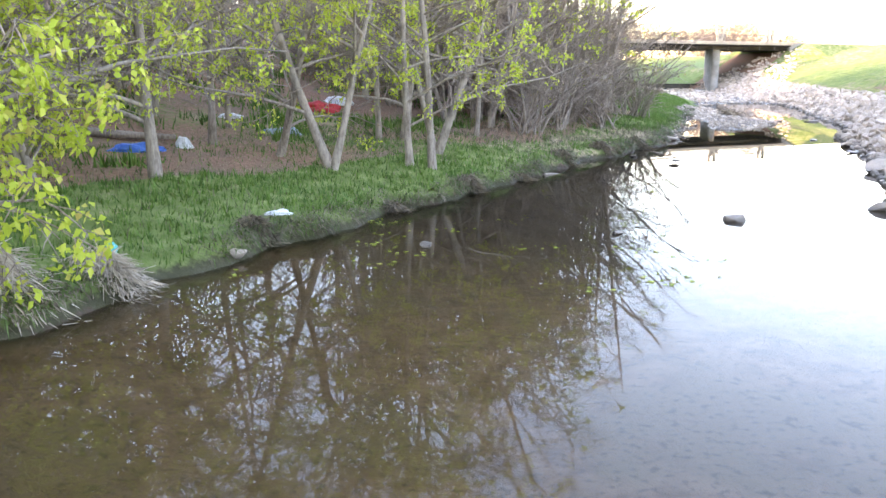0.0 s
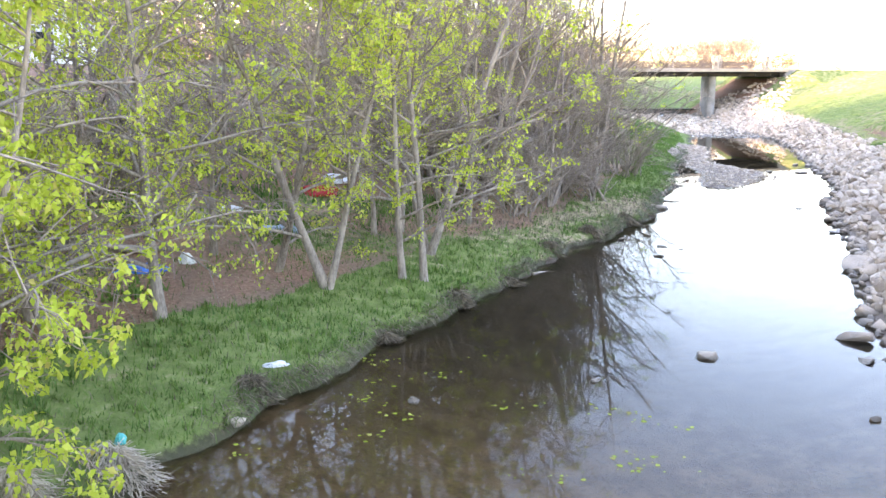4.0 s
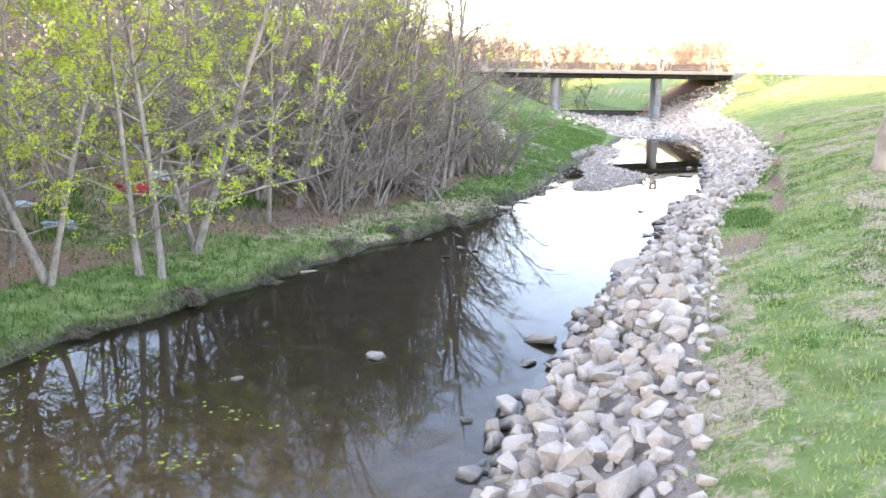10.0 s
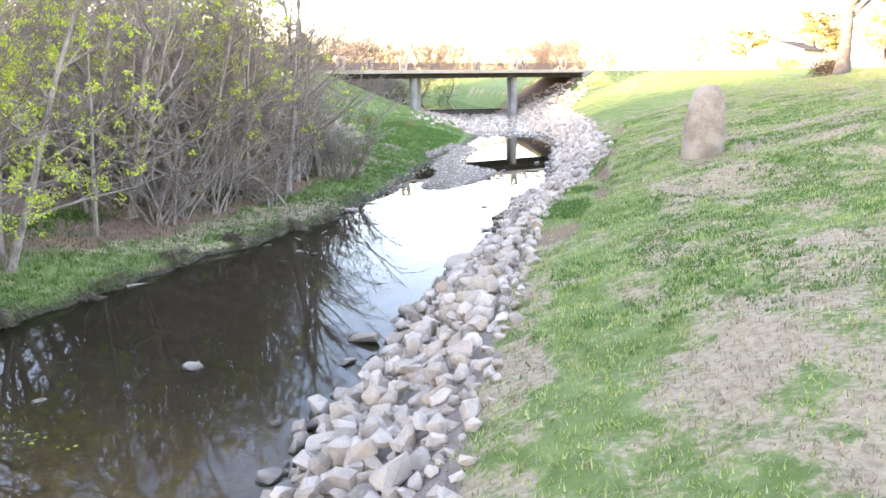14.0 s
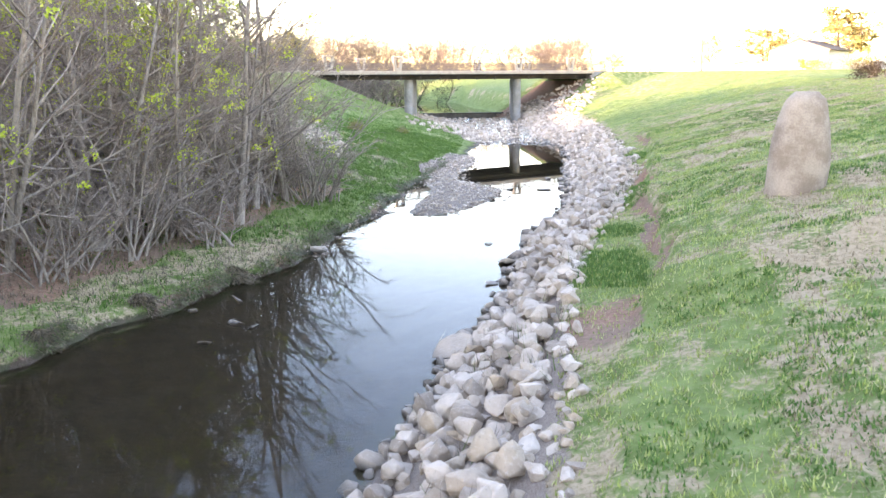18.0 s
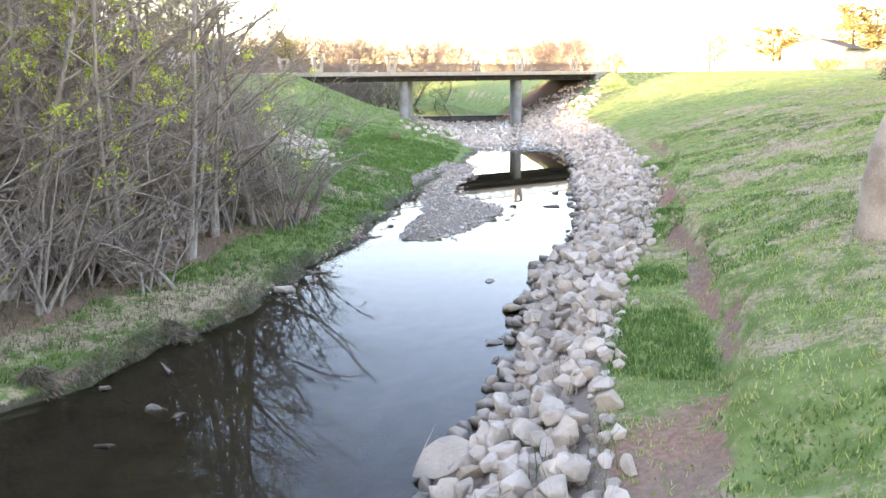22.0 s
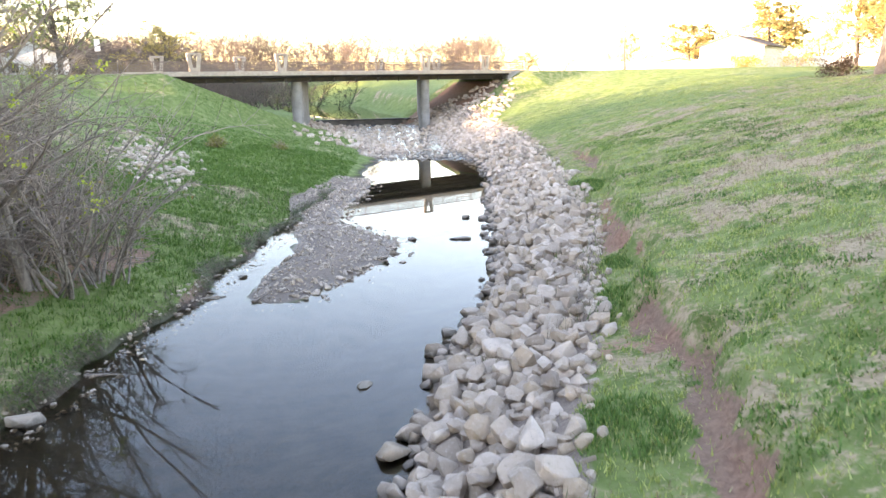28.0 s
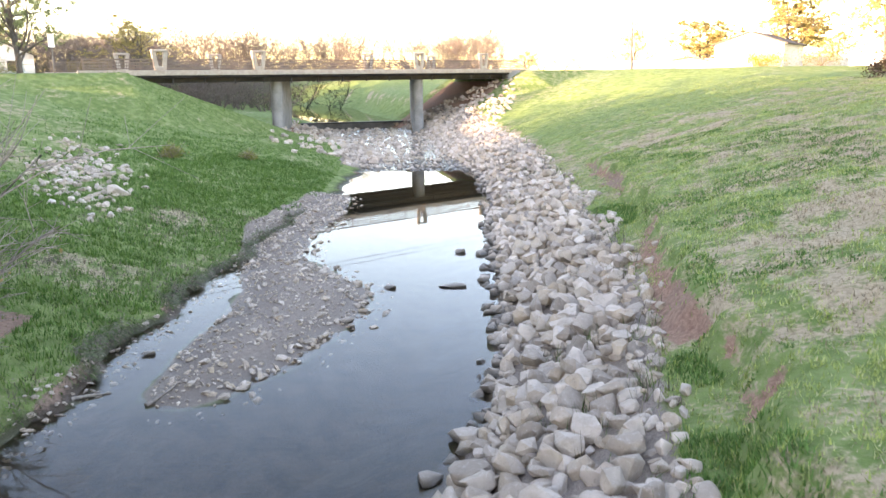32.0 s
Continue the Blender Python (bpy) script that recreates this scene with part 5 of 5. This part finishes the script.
crumpled("tarpaulin", "bright blue tarpaulin crumpled by a log", "litter", 1.3, 0.5, 0.2, M_BLUE, -5.05, -8.95, 25, 5)
crumpled("plastic_bag", "small white plastic bag on the bare soil", "litter", 0.45, 0.35, 0.25, M_BAG, -4.4, -7.65, 0, 6)
crumpled("plastic_bag", "torn white plastic scrap in the grass", "litter", 0.5, 0.2, 0.08, M_BAG, 0.95, -12.97, 30, 7, 0.05)
crumpled("plastic_scrap", "small teal plastic scrap on dead reeds", "litter", 0.2, 0.17, 0.12, M_TEAL, 0.11, -17.08, 0, 8, 0.2)
log = Wood(2)
pts, rd = log.limb(Vector((-11.5, -10.8, 1.75)), Vector((1, 0.55, -0.03)), 7.5, 0.16, 9, 0.05, 0.0)
pts = [Vector((p.x, p.y, z_at(p.x, p.y) + 0.13)) for p in pts]
log.tube("trunk", pts, [0.17, 0.17, 0.16, 0.16, 0.15, 0.14, 0.13, 0.12, 0.1, 0.07], 9)
tagged(new("log", log.meshes(M_BARK, M_TWIG)[0]), "long fallen grey log lying on the bank", "log")


def drift_clump(x, y, w, h, seed, material):
    """Dead grass and roots that hang over the cut bank."""
    r = np.random.RandomState(seed)
    n = 1000
    a = r.uniform(0, 6.283, n)
    d = np.abs(r.normal(0, 0.5, n)) * w
    px, py = x + np.cos(a) * d, y + np.sin(a) * d * 0.7
    base = np.stack([px, py, sample(ZZ, px, py) + r.uniform(0.05, h, n) * np.exp(-(d / w) ** 2)], -1)
    way = np.stack([np.cos(a) + r.normal(0, 0.5, n) + 0.5, np.sin(a) + r.normal(0, 0.5, n), r.normal(-1.0, 0.6, n)], -1)
    way /= np.linalg.norm(way, axis=1)[:, None]
    ln = r.uniform(0.08, 0.32, n)[:, None]
    side = np.cross(way, r.normal(size=(n, 3)))
    side /= np.linalg.norm(side, axis=1)[:, None]
    side *= 0.011
    tip = base + way * ln
    tip[:, 2] = np.maximum(tip[:, 2], 0.03)
    v = np.stack([base - side, base + side, tip + side * 0.4, tip - side * 0.4], 1).reshape(-1, 3)
    f = np.arange(n * 4).reshape(n, 4)
    tagged(new("dead_reeds", shape("dead_reeds", v, f, material)), "clump of grey dead reeds hanging over the bank", "dead reeds", "drift clumps")


for i, (x, y, w, h) in enumerate(((0.36, -17.45, 0.75, 0.42), (-0.19, -19.01, 0.8, 0.6), (-0.9, -22.6, 0.9, 0.6), (0.9, -13.9, 0.35, 0.25), (2.3, -9.6, 0.3, 0.25), (4.4, -3.4, 0.35, 0.3), (6.3, 4.2, 0.5, 0.3), (7.8, 8.0, 0.5, 0.3), (3.4, -6.2, 0.35, 0.3), (5.2, 1.0, 0.5, 0.25))):
    drift_clump(x, y, w, h, 50 + i, M_REED if w > 0.7 else M_DEADGRASS)

# yellow-green leaf bits floating on the water
r = np.random.RandomState(77)
cx = np.array([1.6, 3.7, 4.0, 4.1, 2.5, 8.2, 8.6, 6.0, 8.0, 8.8, 5.2, 3.0, 7.0, 2.9])
cy = np.array([-15.9, -14.7, -13.8, -11.6, -11.0, -15.0, -14.5, -12.9, -12.6, -13.0, -10.2, -13.2, -15.6, -12.2])
k = r.randint(0, 14, 150)
fx, fy = cx[k] + r.normal(0, 0.32, 150), cy[k] + r.normal(0, 0.16, 150)
a = r.uniform(0, 6.283, 150)
sz = r.uniform(0.015, 0.06, 150)
ring = []
for j in range(5):
    w = a + j * 1.2566
    ring.append(np.stack([fx + np.cos(w) * sz * (1.6 if j == 0 else 0.8), fy + np.sin(w) * sz * 0.9, np.full(150, 0.012)], -1))
f = np.arange(150 * 5).reshape(150, 5)
tagged(new("floating_leaves", shape("floating_leaves", np.stack(ring, 1).reshape(-1, 3), f, M_LEAF)), "yellow-green leaves floating on the still water", "leaves", kind="stuff")
# sticks in the water
for x, y, ln, turn in ((13.9, -13.4, 1.3, 25), (12.0, 21.6, 0.9, 60), (9.4, 15.6, 0.9, 10), (16.6, -2.0, 0.8, 100), (4.9, -1.9, 1.6, 55), (10.3, 22.0, 0.8, 30), (8.7, 5.6, 0.7, 140)):
    w = Wood(int(x * 10))
    pts, rd = w.limb(Vector((0, 0, 0)), Vector((1, 0, 0.05)), ln, 0.05, 5, 0.1, 0.0)
    w.tube("trunk", pts, rd, 6)
    st = new("stick", w.meshes(M_BARK, M_TWIG)[0])
    tagged(st, "broken grey stick lying at the water", "stick", "sticks")
    st.matrix_basis = pose(x, y, max(0.02, z_at(x, y) + 0.03), 0, 0, turn)
# green undergrowth below the trees
r = np.random.RandomState(5)
n = 14000
cy_ = r.uniform(-30, 24, 240)
cx_ = along(LEFT, cy_) - r.uniform(6, 22, 240)
k = r.randint(0, 240, n)
ux, uy = cx_[k] + r.normal(0, 0.45, n), cy_[k] + r.normal(0, 0.45, n)
blades("undergrowth", (ux, uy), M_GRASS, "green undergrowth plants below the trees", 0.35, 0.035, 12)

# low dark-green clover and weed patches on both banks
M_CLOVER = leaf_material("clover_leaves", [(0.0, (0.055, 0.12, 0.022)), (0.6, (0.10, 0.20, 0.042)), (1.0, (0.17, 0.28, 0.075))], 0.3)


def clover_east(x, y, u):
    d, b, g = zones_at(x, y)
    return (x > along(SCARP, y)) & (wave(x, y, 0.9, 33.0) + 0.6 * wave(x, y, 3.0, 34.0) > 0.30) & (b < 0.5)


def clover_bench(x, y, u):
    patch = ledge_green(x, y)
    return (x > along(ROCKTOP, y) - 0.1) & (x < along(SCARP, y) + 0.1) & (patch + 0.25 * wave(x, y, 2.0, 36.0) > 0.45)


def clover_west(x, y, u):
    d, b, g = zones_at(x, y)
    dl = along(LEFT, y) - x
    return (dl > 0.5) & (dl < 14) & (wave(x, y, 0.9, 35.0) > 0.25) & (b < 0.5)


blades("clover", scatter(260000, 17, 36, -14, 46, clover_east, 21), M_CLOVER, "dark green clover patches in the lawn", 0.085, 0.02, 22)
blades("bench_grass", scatter(170000, 17, 26.5, -2, 36, clover_bench, 27), M_CLOVER, "thick green grass on the ledge above the rocks", 0.14, 0.015, 28)
blades("weeds", scatter(90000, -6, 12, -22, 62, clover_west, 23), M_CLOVER, "dark green leafy weeds on the west bank", 0.16, 0.026, 24)

M_STEM = leaf_material("dead_stems", [(0.0, (0.07, 0.05, 0.03)), (0.4, (0.17, 0.135, 0.09)), (0.6, (0.34, 0.28, 0.20)), (0.65, (0.12, 0.17, 0.05)), (1.0, (0.08, 0.15, 0.03))], 0.2)


def hanging(n, seed, reach):
    """Dead stems and grass that lean out and hang over the cut edge of the west bank."""
    r = np.random.RandomState(seed)
    y = r.uniform(-26, 46, n)
    clump = wave(y * 0 + 3.0, y, 1.6, 51.0)
    x = along(LEFT, y) + shore_wobble(along(LEFT, y), y) - np.abs(r.normal(0.1, 0.22, n))
    keep = r.uniform(-0.7, 0.7, n) < clump
    x, y = x[keep], y[keep]
    n = len(x)
    z = sample(ZZ, x, y)
    base = np.stack([x, y, np.maximum(z, 0.12) + r.uniform(0, 0.12, n)], -1)
    a = r.normal(-0.25, 0.9, n)
    ln = reach * r.uniform(0.4, 1.3, n)
    fall = r.uniform(-0.9, 0.35, n)
    tip = base + np.stack([np.cos(a) * ln, np.sin(a) * ln, fall * ln], -1)
    tip[:, 2] = np.maximum(tip[:, 2], 0.015)
    mid = (base + tip) / 2 + np.stack([0 * ln, 0 * ln, 0.22 * ln], -1)
    w = np.stack([-np.sin(a), np.cos(a), 0 * a], -1) * r.uniform(0.005, 0.011, n)[:, None]
    v = np.stack([base - w, base + w, mid + w, mid - w, tip], 1).reshape(-1, 3)
    k = np.arange(n)[:, None] * 5
    f = np.concatenate([k + [0, 1, 2], k + [0, 2, 3], k + [3, 2, 4]], 0)
    return shape("bank_fringe", v, f, M_STEM)


tagged(new("bank_fringe", hanging(36000, 42, 0.26)), "dead grey stems and grass hanging along the water's edge", "grass", kind="stuff")


def among_rocks(x, y, u):
    xr, xt = along(RIGHT, y), along(ROCKTOP, y)
    t = (x - xr) / (xt - xr)
    return (t > 0.25) & (t < 1.05) & (wave(x, y, 1.5, 71.0) > 0.55 - 0.5 * t)


blades("rock_weeds", scatter(42000, 14, 26, -10, 60, among_rocks, 43), M_STEM, "dead stems and weeds between the blocks", 0.42, 0.010, 44)


def west_slope(x, y, u):
    d, b, g = zones_at(x, y)
    dl = along(LEFT, y) - x
    fade = np.modf(u * 613.0)[0]
    return (dl > 0.3) & (dl < 4 + 18 * fade) & (y < 38 + 46 * fade) & (u > d * 1.2 + 0.3 + 0.35 * wave(x, y, 1.1, 83.0)) & (u > b) & (g < 0.5) & (z_ok(x, y))


def z_ok(x, y):
    return sample(ZZ, x, y) > 0.2


blades("slope_grass", scatter(300000, -14, 12, 27, 84, west_slope, 81), M_GRASS, "thick green grass on the west slope", 0.15, 0.02, 82)
